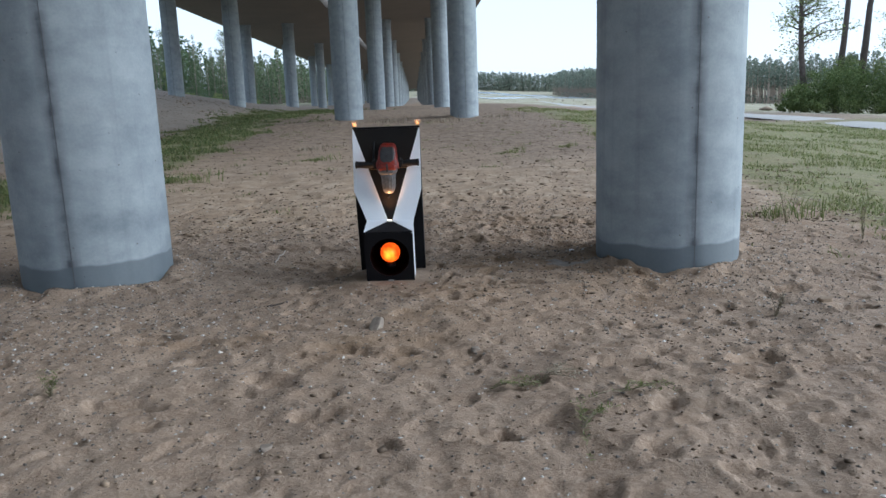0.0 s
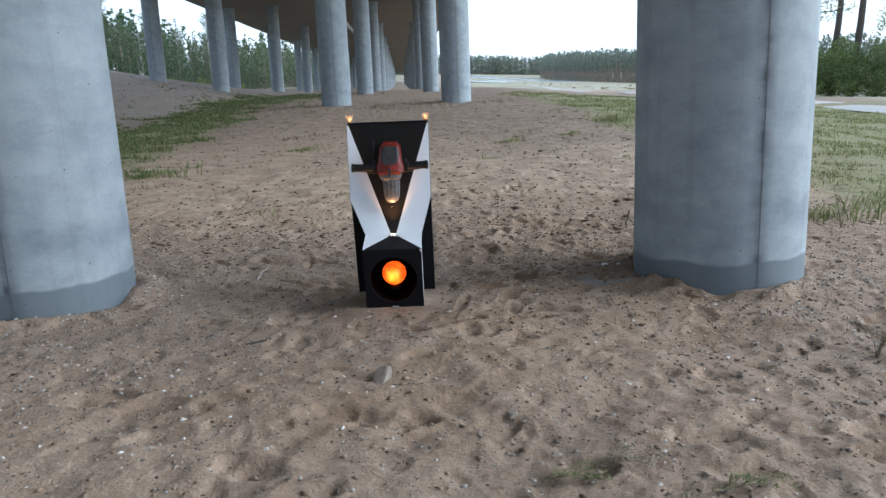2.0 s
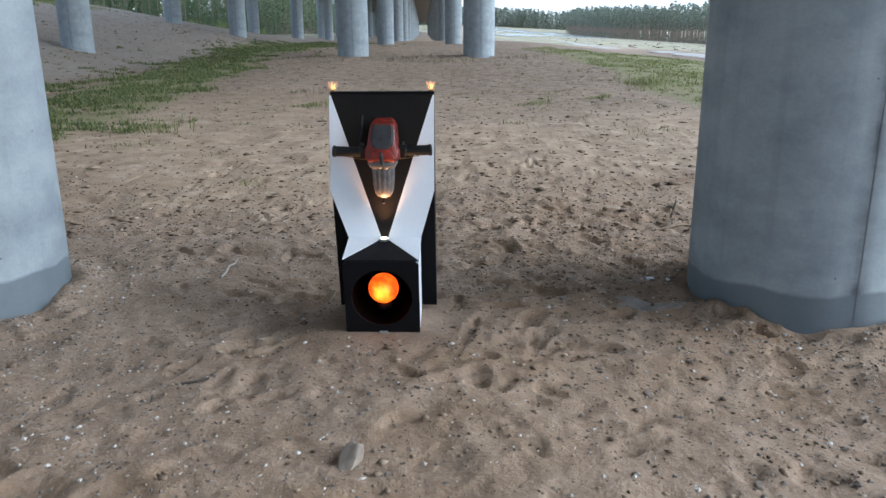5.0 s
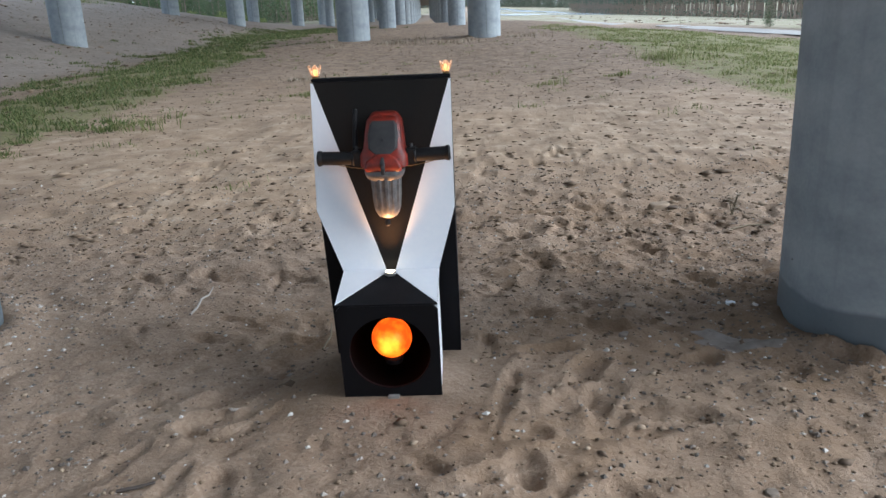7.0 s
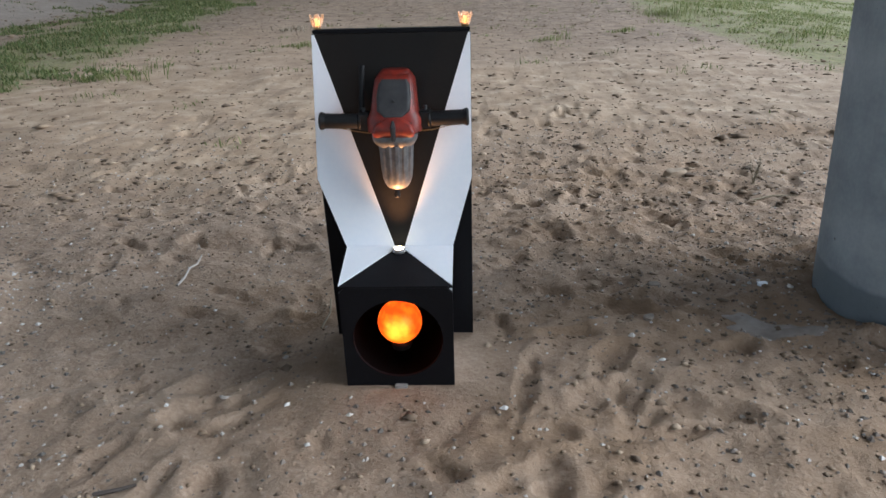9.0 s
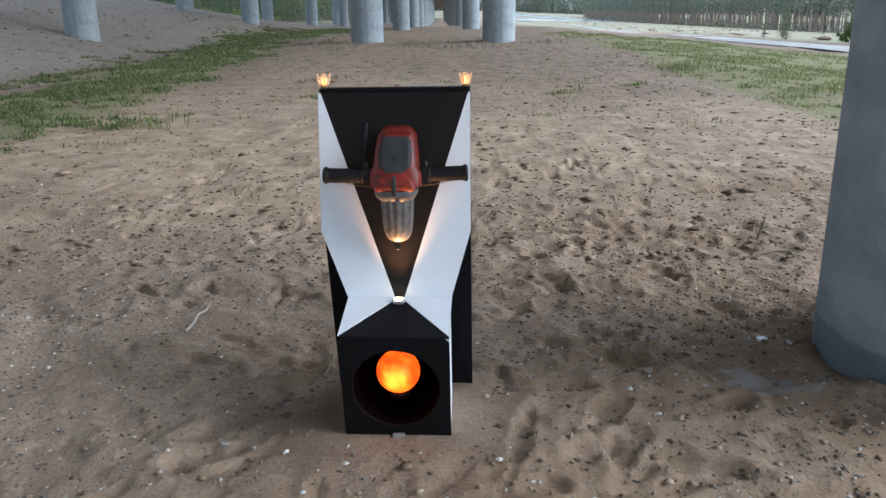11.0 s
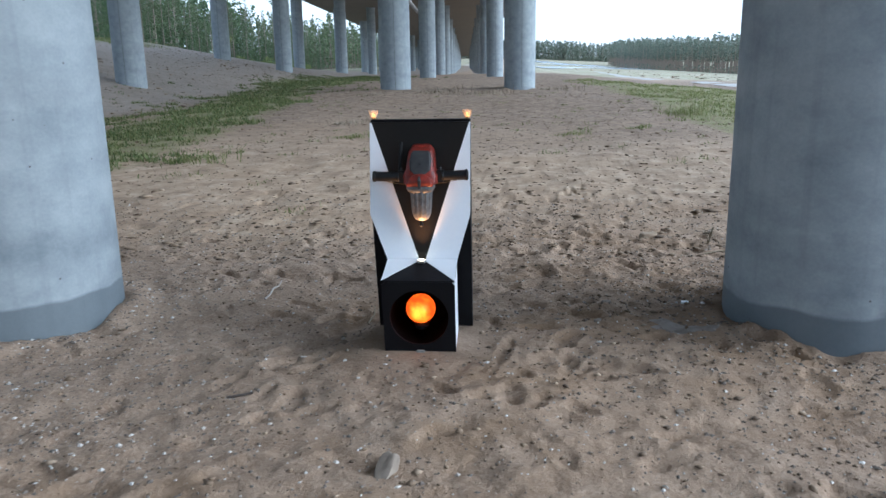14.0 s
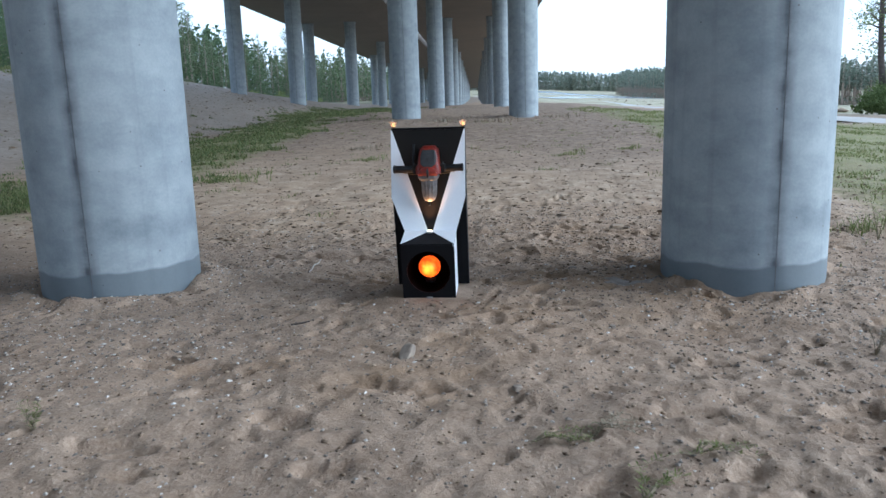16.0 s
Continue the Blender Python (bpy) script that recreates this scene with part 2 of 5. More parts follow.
    lanes = noise_at(n, l, coords(n, l, (0.022, 0.11, 1)), 1.0, 6, 0.65)
    straw = mix(n, l, 0.7, straw, ramp(n, l, lanes, (0.34, (0.17, 0.125, 0.085)), (0.42, (0.40, 0.35, 0.25)), (0.50, (0.21, 0.225, 0.105)), (0.56, (0.47, 0.42, 0.33)), (0.66, (0.30, 0.29, 0.16))))
    turf = mix(n, l, 0.55, turf, ramp(n, l, noise_at(n, l, v, 13, 6, 0.7), (0.38, (0.07, 0.09, 0.028)), (0.5, (0.19, 0.205, 0.075)), (0.62, (0.33, 0.315, 0.13))))
    patch = mix(n, l, 0.6, big, mid)
    gm = n.new("ShaderNodeMath")
    gm.operation = "MULTIPLY_ADD"
    l.new(grass.outputs["Fac"], gm.inputs[0])
    gm.inputs[1].default_value = 1.0
    pm = n.new("ShaderNodeMath")
    pm.operation = "SUBTRACT"
    l.new(patch, pm.inputs[0])
    pm.inputs[1].default_value = 0.5
    l.new(pm.outputs[0], gm.inputs[2])
    bank = n.new("ShaderNodeAttribute")
    bank.attribute_name = "bank"
    ash = ramp(n, l, patch, (0.35, (0.255, 0.215, 0.18)), (0.65, (0.39, 0.335, 0.285)))
    col = mix(n, l, field.outputs["Fac"], sand, straw)
    col = mix(n, l, bank.outputs["Fac"], col, ash)
    col = mix(n, l, ramp(n, l, gm.outputs[0], (0.42, grey(0)), (0.66, grey(0.8))), col, turf)
    l.new(col, b.inputs["Base Color"])
    rough = mix(n, l, 0.5, noise_at(n, l, v, 14, 5, 0.62), fine)
    lumps = noise_at(n, l, v, 3.6, 6, 0.68)
    bump(n, l, b, mix(n, l, ramp(n, l, dry.outputs["Fac"], (0.0, grey(0.0)), (0.6, grey(0.75))), rough, lumps), 0.5, 0.045)
    return m


GROUND = ground_material()


def island_material(name, stops, rough=0.85, scale=25.0, thin=0.0):
    """Each loose piece of the mesh takes a colour of its own."""
    m, n, l, b = material(name, rough)
    g = n.new("ShaderNodeNewGeometry")
    col = ramp(n, l, g.outputs["Random Per Island"], *stops)
    f = noise_at(n, l, coords(n, l), scale, 3)
    col = mix(n, l, 0.35, col, ramp(n, l, f, (0.3, grey(0.25)), (0.7, grey(0.9))), "MULTIPLY")
    l.new(col, b.inputs["Base Color"])
    if thin:
        # leaves let part of the light through
        t, blend = n.new("ShaderNodeBsdfTranslucent"), n.new("ShaderNodeMixShader")
        l.new(col, t.inputs["Color"])
        blend.inputs[0].default_value = thin
        l.new(b.outputs[0], blend.inputs[1])
        l.new(t.outputs[0], blend.inputs[2])
        l.new(blend.outputs[0], n["Material Output"].inputs["Surface"])
    return m


PEBBLE = island_material("mixed_pebbles", ((0.0, (0.12, 0.11, 0.10)), (0.45, (0.20, 0.165, 0.14)), (0.74, (0.36, 0.31, 0.265)), (0.88, (0.60, 0.56, 0.51)), (1.0, (0.78, 0.76, 0.73))))
CLOD = island_material("damp_sand_clods", ((0.0, (0.125, 0.088, 0.06)), (0.4, (0.215, 0.153, 0.102)), (0.75, (0.31, 0.227, 0.155)), (1.0, (0.43, 0.335, 0.24))))
GRASS = island_material("grass_blades", ((0.0, (0.13, 0.17, 0.05)), (0.5, (0.23, 0.27, 0.09)), (0.8, (0.34, 0.34, 0.16)), (1.0, (0.48, 0.42, 0.27))), 0.7, 25, 0.4)
LUSH = island_material("lush_grass_blades", ((0.0, (0.10, 0.14, 0.05)), (0.5, (0.17, 0.22, 0.075)), (0.85, (0.26, 0.285, 0.12)), (1.0, (0.40, 0.36, 0.21))), 0.7, 25, 0.4)
DRY = island_material("dry_stalks", ((0.0, (0.16, 0.12, 0.08)), (0.6, (0.30, 0.25, 0.17)), (1.0, (0.5, 0.45, 0.36))), 0.8)
NEEDLE = island_material("pine_needles", ((0.0, (0.07, 0.105, 0.055)), (0.5, (0.11, 0.155, 0.075)), (1.0, (0.16, 0.20, 0.10))), 0.75, 3, 0.35)
SPRUCE = island_material("spruce_needles", ((0.0, (0.06, 0.105, 0.055)), (0.6, (0.105, 0.165, 0.08)), (1.0, (0.155, 0.215, 0.10))), 0.75, 3, 0.35)
LEAF = island_material("birch_leaves", ((0.0, (0.13, 0.18, 0.06)), (0.5, (0.20, 0.265, 0.09)), (1.0, (0.32, 0.36, 0.14))), 0.6, 3, 0.45)
LEAF_DARK = island_material("hazel_leaves", ((0.0, (0.11, 0.165, 0.055)), (0.5, (0.18, 0.25, 0.08)), (1.0, (0.28, 0.34, 0.13))), 0.6, 3, 0.4)
DARK_BARK = mottled("dark_bark", (0.055, 0.045, 0.04), (0.14, 0.115, 0.10), 0.95, 0, 6, 0.5, 0.02, 0.7)
BARK = mottled("pine_bark", (0.15, 0.125, 0.105), (0.31, 0.26, 0.22), 0.95, 0, 6, 0.5, 0.02, 0.7)
BIRCH_BARK = mottled("pale_bark", (0.30, 0.27, 0.24), (0.52, 0.49, 0.45), 0.9, 0, 5, 0.4, 0.01, 1.2)
# aerial haze over the distant crowns is put into these paler greens
HAZED_NEEDLE = island_material("hazed_pine_needles", ((0.0, (0.16, 0.205, 0.16)), (0.5, (0.22, 0.265, 0.205)), (1.0, (0.28, 0.315, 0.245))), 0.8, 3, 0.35)
ROAD = mottled("pale_gravel_road", (0.34, 0.325, 0.30), (0.48, 0.46, 0.43), 0.95, 0, 14, 0.3, 0.01, 0.5)
GROUT = mottled("weathered_grout", (0.20, 0.17, 0.145), (0.34, 0.30, 0.27), 0.9, 0, 25, 0.6, 0.006, 8)
# paler than pine_bark: the light on distant trunks is put into the colour
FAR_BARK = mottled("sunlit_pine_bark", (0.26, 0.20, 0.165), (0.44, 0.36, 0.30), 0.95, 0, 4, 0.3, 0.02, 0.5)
ROCK = mottled("grey_stone", (0.17, 0.14, 0.112), (0.33, 0.275, 0.225), 0.85, 0, 30, 0.5, 0.004, 6)
WATER = mottled("pale_still_water", (0.40, 0.47, 0.50), (0.50, 0.56, 0.58), 0.15, 0, 0.4, 0.05, 0.01, 0.03)


# ---- mesh helpers ----
def mesh_object(name, verts, faces, mat, parent=None, smooth=False, label=""):
    me = bpy.data.meshes.new(name)
    me.from_pydata([tuple(v) for v in verts], [], [tuple(f) for f in faces])
    me.materials.append(mat)
    if smooth:
        me.polygons.foreach_set("use_smooth", [True] * len(me.polygons))
    me.update()
    ob = new(name, me)
    if parent:
        ob.parent = parent
    return tagged(ob, label)


def quad_object(name, verts, faces, mat, parent=None, smooth=False):
    """Large meshes from arrays: vertices, and faces that all have as many corners."""
    me = bpy.data.meshes.new(name)
    n, k = faces.shape
    me.vertices.add(len(verts))
    me.vertices.foreach_set("co", np.ascontiguousarray(verts, np.float32).ravel())
    me.loops.add(n * k)
    me.loops.foreach_set("vertex_index", np.ascontiguousarray(faces, np.int32).ravel())
    me.polygons.add(n)
    me.polygons.foreach_set("loop_start", np.arange(n, dtype=np.int32) * k)
    me.polygons.foreach_set("use_smooth", np.full(n, smooth))
    me.update(calc_edges=True)
    me.materials.append(mat)
    ob = new(name, me)
    if parent:
        ob.parent = parent
    return ob


def part(name, bm, mat, parent=None, label="", smooth=False):
    me = bpy.data.meshes.new(name)
    bmesh.ops.recalc_face_normals(bm, faces=bm.faces)
    bm.to_mesh(me)
    bm.free()
    me.materials.append(mat)
    if smooth:
        me.polygons.foreach_set("use_smooth", [True] * len(me.polygons))
        me.set_sharp_from_angle(angle=radians(40))
    ob = new(name, me)
    if parent:
        ob.parent = parent
    return tagged(ob, label)


def thing(name, x=0, y=0, z=0, **tags):
    ob = new(name)
    ob.location = (x, y, z)
    ob.empty_display_size = 0.1
    return tagged(ob, **tags)


def box(x0, x1, y0, y1, z0, z1, bevel=0.0):
    bm = bmesh.new()
    bmesh.ops.create_cube(bm, size=1, matrix=Matrix.Translation(((x0 + x1) / 2, (y0 + y1) / 2, (z0 + z1) / 2)) @ Matrix.Diagonal((x1 - x0, y1 - y0, z1 - z0, 1)))
    if bevel:
        bmesh.ops.bevel(bm, geom=bm.edges[:], offset=bevel, segments=2, affect="EDGES")
    return bm


def prism(outline, direction, bevel=0.0):
    """A flat outline in space, given thickness along a direction."""
    bm = bmesh.new()
    a = [bm.verts.new(p) for p in outline]
    c = [bm.verts.new(Vector(p) + Vector(direction)) for p in outline]
    bm.faces.new(a)
    bm.faces.new(c[::-1])
    for i in range(len(a)):
        j = (i + 1) % len(a)
        bm.faces.new((a[i], c[i], c[j], a[j]))
    if bevel:
        bmesh.ops.bevel(bm, geom=bm.edges[:], offset=bevel, segments=1, affect="EDGES")
    return bm


def lathe(profile, seg=24, m=None):
    """Rings of (radius, height) turned round z; closed at both ends."""
    bm = bmesh.new()
    rings = [[bm.verts.new((r * math.cos(2 * math.pi * k / seg), r * math.sin(2 * math.pi * k / seg), z)) for k in range(seg)] for r, z in profile]
    for a, c in zip(rings, rings[1:]):
        for k in range(seg):
            bm.faces.new((a[k], a[(k + 1) % seg], c[(k + 1) % seg], c[k]))
    bm.faces.new(rings[0][::-1])
    bm.faces.new(rings[-1])
    if m:
        bm.transform(m)
    return bm


def tube(points, radius, seg=10):
    """A round bar along a line of points; radius may be one number or one a point."""
    bm = bmesh.new()
    pts = [Vector(p) for p in points]
    rad = radius if isinstance(radius, (list, tuple)) else [radius] * len(pts)
    rings = []
    for i, p in enumerate(pts):
        way = (pts[min(i + 1, len(pts) - 1)] - pts[max(i - 1, 0)]).normalized()
        side = way.cross(Vector((0.13, 0.21, 0.97))).normalized()
        if side.length < 0.5:
            side = Vector((1, 0, 0))
        up = side.cross(way)
        rings.append([bm.verts.new(p + rad[i] * (math.cos(a) * side + math.sin(a) * up)) for a in (2 * math.pi * k / seg for k in range(seg))])
    for a, c in zip(rings, rings[1:]):
        for k in range(seg):
            bm.faces.new((a[k], a[(k + 1) % seg], c[(k + 1) % seg], c[k]))
    bm.faces.new(rings[0][::-1])
    bm.faces.new(rings[-1])
    return bm


# ---- lie of the land ----
def smooth01(v, a, b):
    t = np.clip((v - a) / (b - a), 0, 1)
    return t * t * (3 - 2 * t)


TABLES = {}


def wave(x, y, scale, seed):
    """Smooth lattice noise of about -1 to 1, with features of about the given size."""
    if seed not in TABLES:
        TABLES[seed] = np.random.RandomState(seed).uniform(-1, 1, (256, 256))
    table = TABLES[seed]
    turn = 0.7 * seed
    u, v = (math.cos(turn) * x - math.sin(turn) * y) / scale + 77.3, (math.sin(turn) * x + math.cos(turn) * y) / scale + 31.7
    iu, iv = np.floor(u).astype(int), np.floor(v).astype(int)
    fu, fv = u - iu, v - iv
    fu, fv = fu * fu * (3 - 2 * fu), fv * fv * (3 - 2 * fv)
    p = lambda i, j: table[i % 256, j % 256]
    return 1.4 * ((p(iu, iv) * (1 - fu) + p(iu + 1, iv) * fu) * (1 - fv) + (p(iu, iv + 1) * (1 - fu) + p(iu + 1, iv + 1) * fu) * fv)


def base_level(x, y):
    z = np.interp(y, (-3000, -60, 0, 5, 8, 15, 20, 30, 42, 55, 79, 103, 150, 300, 600, 900, 3000), (-1, -0.5, -0.05, -0.01, 0.0, 0.07, 0.14, 0.38, 0.38, 0.22, 0.0, -0.45, -1.0, -1.6, -1.6, 2.0, 8.0))
    # fall to the gravel road, then on to the low ground
    z = z - 1.05 * smooth01(x, 2.5, 16.0) * smooth01(y, -30, 12) - 0.055 * np.clip(x - 21, 0, 110)
    # bank up to the wood on the other side
    toe = -8.6 - 0.06 * np.clip(y, 0, 120)
    rise = np.interp(y, (-3000, 0, 60, 79, 103, 160, 3000), (0.17, 0.17, 0.19, 0.12, 0.08, 0.05, 0.05))
    z = z + rise * np.clip(toe - x, 0, 16) * smooth01(toe - x, -1.0, 3.0)
    z = z - 0.32 * np.exp(-((x + 13.2) / 3.2) ** 2 - ((y - 28) / 10) ** 2)
    return z


COLUMN_SPAN, COLUMN_R = 24.55, 0.55


def column_feet():
    feet = []
    for k in range(-2, 14):
        y = 5.66 + COLUMN_SPAN * k
        cx = -0.38 - 0.0575 * (y - 5.66)
        feet += [(cx - 2.235, y - 0.03, 0), (cx + 2.213, y + 0.05, 0)]
        cx = -14.75 - 0.0525 * (y - 5.66)
        feet += [(cx - 2.15, y + 0.1, 1), (cx + 2.15, y - 0.1, 1)]
    return feet


FEET = column_feet()
# trodden holes by the lamp and along the way to it: x, y, half length, half width, turn, depth
HOLES = [(1.40, 5.27, 0.17, 0.05, -50, 0.06), (0.12, 5.10, 0.20, 0.035, 80, 0.030), (0.43, 5.31, 0.13, 0.06, 60, 0.03), (0.33, 5.06, 0.13, 0.06, 50, 0.025), (0.46, 5.13, 0.14, 0.06, 70, 0.03), (0.65, 5.0, 0.15, 0.05, -20, 0.03), (0.11, 4.64, 0.12, 0.06, 20, 0.024), (0.54, 5.95, 0.12, 0.06, 30, 0.03), (0.35, 5.92, 0.12, 0.06, 10, 0.03), (0.53, 5.73, 0.16, 0.05, -25, 0.03), (0.69, 5.68, 0.16, 0.04, -15, 0.025), (0.3, 5.48, 0.12, 0.05, 5, 0.025), (-0.9, 5.25, 0.13, 0.06, 40, 0.025), (-0.9, 5.04, 0.14, 0.07, 35, 0.03), (-0.82, 5.71, 0.14, 0.07, 10, 0.03), (-0.52, 5.38, 0.14, 0.08, 20, 0.03), (-1.24, 3.82, 0.17, 0.08, 15, 0.04), (-1.59, 3.86, 0.12, 0.06, 0, 0.03), (-1.1, 3.5, 0.16, 0.07, 20, 0.035), (-1.36, 3.46, 0.13, 0.07, -15, 0.03), (-0.65, 3.23, 0.10, 0.08, 0, 0.05), (-0.43, 3.65, 0.12, 0.06, 5, 0.04), (-0.25, 3.58, 0.14, 0.07, -10, 0.045), (-0.10, 3.60, 0.10, 0.06, 10, 0.045), (-1.29, 2.97, 0.20, 0.07, -8, 0.035), (0.53, 3.13, 0.11, 0.08, 30, 0.05), (1.04, 3.31, 0.15, 0.08, -15, 0.045), (1.05, 3.05, 0.12, 0.07, 0, 0.04), (1.21, 2.80, 0.18, 0.08, -20, 0.05), (1.68, 3.38, 0.15, 0.1, 30, 0.06), (1.64, 3.17, 0.14, 0.08, 0, 0.05), (0.24, 3.53, 0.10, 0.07, 10, 0.04), (-0.38, 2.82, 0.14, 0.07, 0, 0.05), (0.18, 4.86, 0.08, 0.05, 0, 0.018), (1.25, 4.01, 0.09, 0.06, 0, 0.045), (0.19, 2.98, 0.10, 0.06, 0, 0.03), (0.66, 2.78, 0.14, 0.07, 0, 0.04), (0.34, 2.58, 0.14, 0.07, -10, 0.05), (1.25, 2.2, 0.12, 0.07, -40, 0.05), (0.58, 2.15, 0.14, 0.07, 0, 0.04), (-0.73, 3.27, 0.11, 0.07, 0, 0.045), (-1.55, 3.95, 0.18, 0.08, 0, 0.035), (1.0, 2.45, 0.12, 0.08, 50, 0.05), (-0.44, 3.04, 0.12, 0.07, 0, 0.045), (1.67, 2.78, 0.12, 0.08, 0, 0.04), (2.56, 4.23, 0.13, 0.08, 0, 0.06), (2.37, 4.65, 0.12, 0.08, 20, 0.05)]
rs = np.random.RandomState(5)
for _ in range(1150):
    HOLES.append((rs.uniform(-4.4, 4.6), 1.0 + 9.0 * rs.rand() ** 1.15, rs.uniform(0.04, 0.15), rs.uniform(0.03, 0.062), rs.uniform(0, 180), rs.uniform(0.005, 0.028)))
HOLE_XY = np.array([h[:2] for h in HOLES])


def relief(x, y):
    """Tracks, hummocks and drifts in the loose sand near the way of the camera."""
    near = np.exp(-np.clip(np.hypot(x, np.clip(y - 7, 0, None) + np.clip(-y, 0, None)) - 5, 0, None) / 9)
    churn = 0.85 + 0.75 * np.exp(-((x - 0.8) / 1.7) ** 2 - ((y - 6.8) / 1.3) ** 2) + 0.5 * np.exp(-((x - 1.6) / 1.2) ** 2 - ((y - 3.2) / 1.0) ** 2)
    ridge = lambda scale, seed: 1 - 2 * abs(wave(x, y, scale, seed))
    fine = 0.008 * wave(x, y, 0.19, 3) + 0.005 * wave(x, y, 0.083, 4) + 0.0036 * ridge(0.115, 51) + 0.0022 * ridge(0.053, 52) + 0.0018 * wave(x, y, 0.031, 53)
    z = near * (0.022 * wave(x, y, 1.3, 1) + 0.012 * wave(x, y, 0.42, 2) + churn * fine)
    z = z + (1 - near) * (0.07 * wave(x, y, 5.0, 7) + 0.04 * wave(x, y, 1.4, 8) + 0.012 * ridge(0.45, 54))
    close = (HOLE_XY[:, 0] > x.min() - 0.5) & (HOLE_XY[:, 0] < x.max() + 0.5) & (HOLE_XY[:, 1] > y.min() - 0.5) & (HOLE_XY[:, 1] < y.max() + 0.5)
    for k in np.flatnonzero(close):
        hx, hy, a, b, turn, deep = HOLES[k]
        deep = deep * (0.46 if hy < 4.3 else 0.66 if hy < 6.3 else 0.8)
        sel = (abs(x - hx) < 0.5) & (abs(y - hy) < 0.5)
        if not sel.any():
            continue
        dx, dy = x[sel] - hx, y[sel] - hy
        c, s = math.cos(radians(turn)), math.sin(radians(turn))
        r = np.sqrt(((c * dx + s * dy) / a) ** 2 + ((-s * dx + c * dy) / b) ** 2)
        r = r * (1 + 0.12 * np.sin(3 * np.arctan2(dy, dx) + hx * 9))
        heel = 1 + 0.45 * np.clip((c * dx + s * dy) / a, -1, 1) * (1 if k % 2 else -1)
        r = r * (1 + 0.16 * wave(x[sel], y[sel], 0.045, 61))
        z[sel] += -deep * heel * (1 - smooth01(r, 0.68, 1.06)) + 0.34 * deep * np.exp(-((r - 1.28) / 0.22) ** 2)
    for fx, fy, _ in FEET[8:16]:
        d = np.hypot(x - fx, y - fy) - COLUMN_R
        z = z + 0.035 * np.exp(-((d - 0.06) / 0.13) ** 2) * (1 + 0.9 * wave(x, y, 0.28, 71) + 0.35 * wave(x, y, 0.09, 72))
    # levelled where the lamp was set down
    flat = smooth01(np.hypot((x + 0.28) / 0.34, (y - 5.3) / 0.40), 0.75, 1.4)
    return z * flat + (1 - flat) * 0.022


def level(x, y):
    x, y = np.atleast_1d(np.asarray(x, float)), np.atleast_1d(np.asarray(y, float))
    return base_level(x, y) + relief(x, y)


def height(x, y):
    return float(level(x, y)[0])


def grass_amount(x, y):
    """How thickly the ground is grown over, 0 to 1."""
    left = np.exp(-(((x - np.interp(y, (5, 13, 19, 32, 45, 60), (-6.3, -6.5, -7.0, -9.0, -10.4, -11.2))) / np.interp(y, (10, 30, 45), (1.6, 2.1, 3.2))) ** 2)) * smooth01(y, 6, 11) * (1 - smooth01(y, 60, 75))
    right = smooth01(x, np.interp(y, (4, 7, 12, 18, 26, 34), (4.2, 2.9, 3.1, 2.9, 2.4, 1.6)), np.interp(y, (4, 7, 12, 18, 26, 34), (6.0, 4.6, 4.8, 4.4, 4.6, 4.0))) * (1 - smooth01(x, 30, 40)) * (1 - 0.7 * smooth01(y, 32, 42))
    bank = smooth01(-x, 21.5, 26.5) * smooth01(y, 14, 26)
    far = smooth01(y, 85, 120) * smooth01(-x, 0, 30)
    return np.clip(np.maximum.reduce([0.9 * left, 0.75 * right, 0.6 * bank, 0.5 * far]), 0, 1)


def steps(lo, hi, fine, out_lo, out_hi, grow_lo, grow_hi):
    mid = list(np.arange(lo, hi, fine))
    a, d = [lo], fine
    while a[-1] > out_lo:
        d *= grow_lo
        a.append(a[-1] - d)
    b, d = [mid[-1]], fine
    while b[-1] < out_hi:
        d *= grow_hi
        b.append(b[-1] + d)
    return np.array(a[:0:-1] + mid + b[1:])


gx, gy = steps(-3.0, 3.2, 0.0165, -3000, 3000, 1.065, 1.065), steps(1.8, 7.0, 0.0165, -3000, 3000, 1.10, 1.030)
X, Y = np.meshgrid(gx, gy)
Z = level(X.ravel(), Y.ravel())
nx, ny = len(gx), len(gy)
me = bpy.data.meshes.new("ground")
me.vertices.add(nx * ny)
me.vertices.foreach_set("co", np.stack([X.ravel(), Y.ravel(), Z], 1).ravel())
i = (np.arange(ny - 1)[:, None] * nx + np.arange(nx - 1)[None]).ravel()
quads = np.stack([i, i + 1, i + nx + 1, i + nx], 1)
me.loops.add(quads.size)
me.loops.foreach_set("vertex_index", quads.ravel())
me.polygons.add(len(quads))
me.polygons.foreach_set("loop_start", np.arange(len(quads)) * 4)
me.polygons.foreach_set("use_smooth", np.ones(len(quads), bool))
me.update(calc_edges=True)
at = me.attributes.new("grass", "FLOAT", "POINT")
at.data.foreach_set("value", grass_amount(X.ravel(), Y.ravel()).astype(np.float32))
at = me.attributes.new("field", "FLOAT", "POINT")
at.data.foreach_set("value", np.maximum.reduce([smooth01(X.ravel(), 19, 24), smooth01(Y.ravel(), 110, 160) * smooth01(X.ravel(), -5, 6)]).astype(np.float32))
# paler sand from about y = 6 on, weaker again past y = 11
at = me.attributes.new("dry", "FLOAT", "POINT")
at.data.foreach_set("value", ((0.68 * smooth01(Y.ravel() + 0.8 * wave(X.ravel(), Y.ravel(), 1.8, 23), 6.2, 9.5)) * (1 - 0.45 * smooth01(Y.ravel() + 1.5 * wave(X.ravel(), Y.ravel(), 2.6, 24), 11, 17))).astype(np.float32))
# where the brown earth with the painted deck shade lies
at = me.attributes.new("earth", "FLOAT", "POINT")
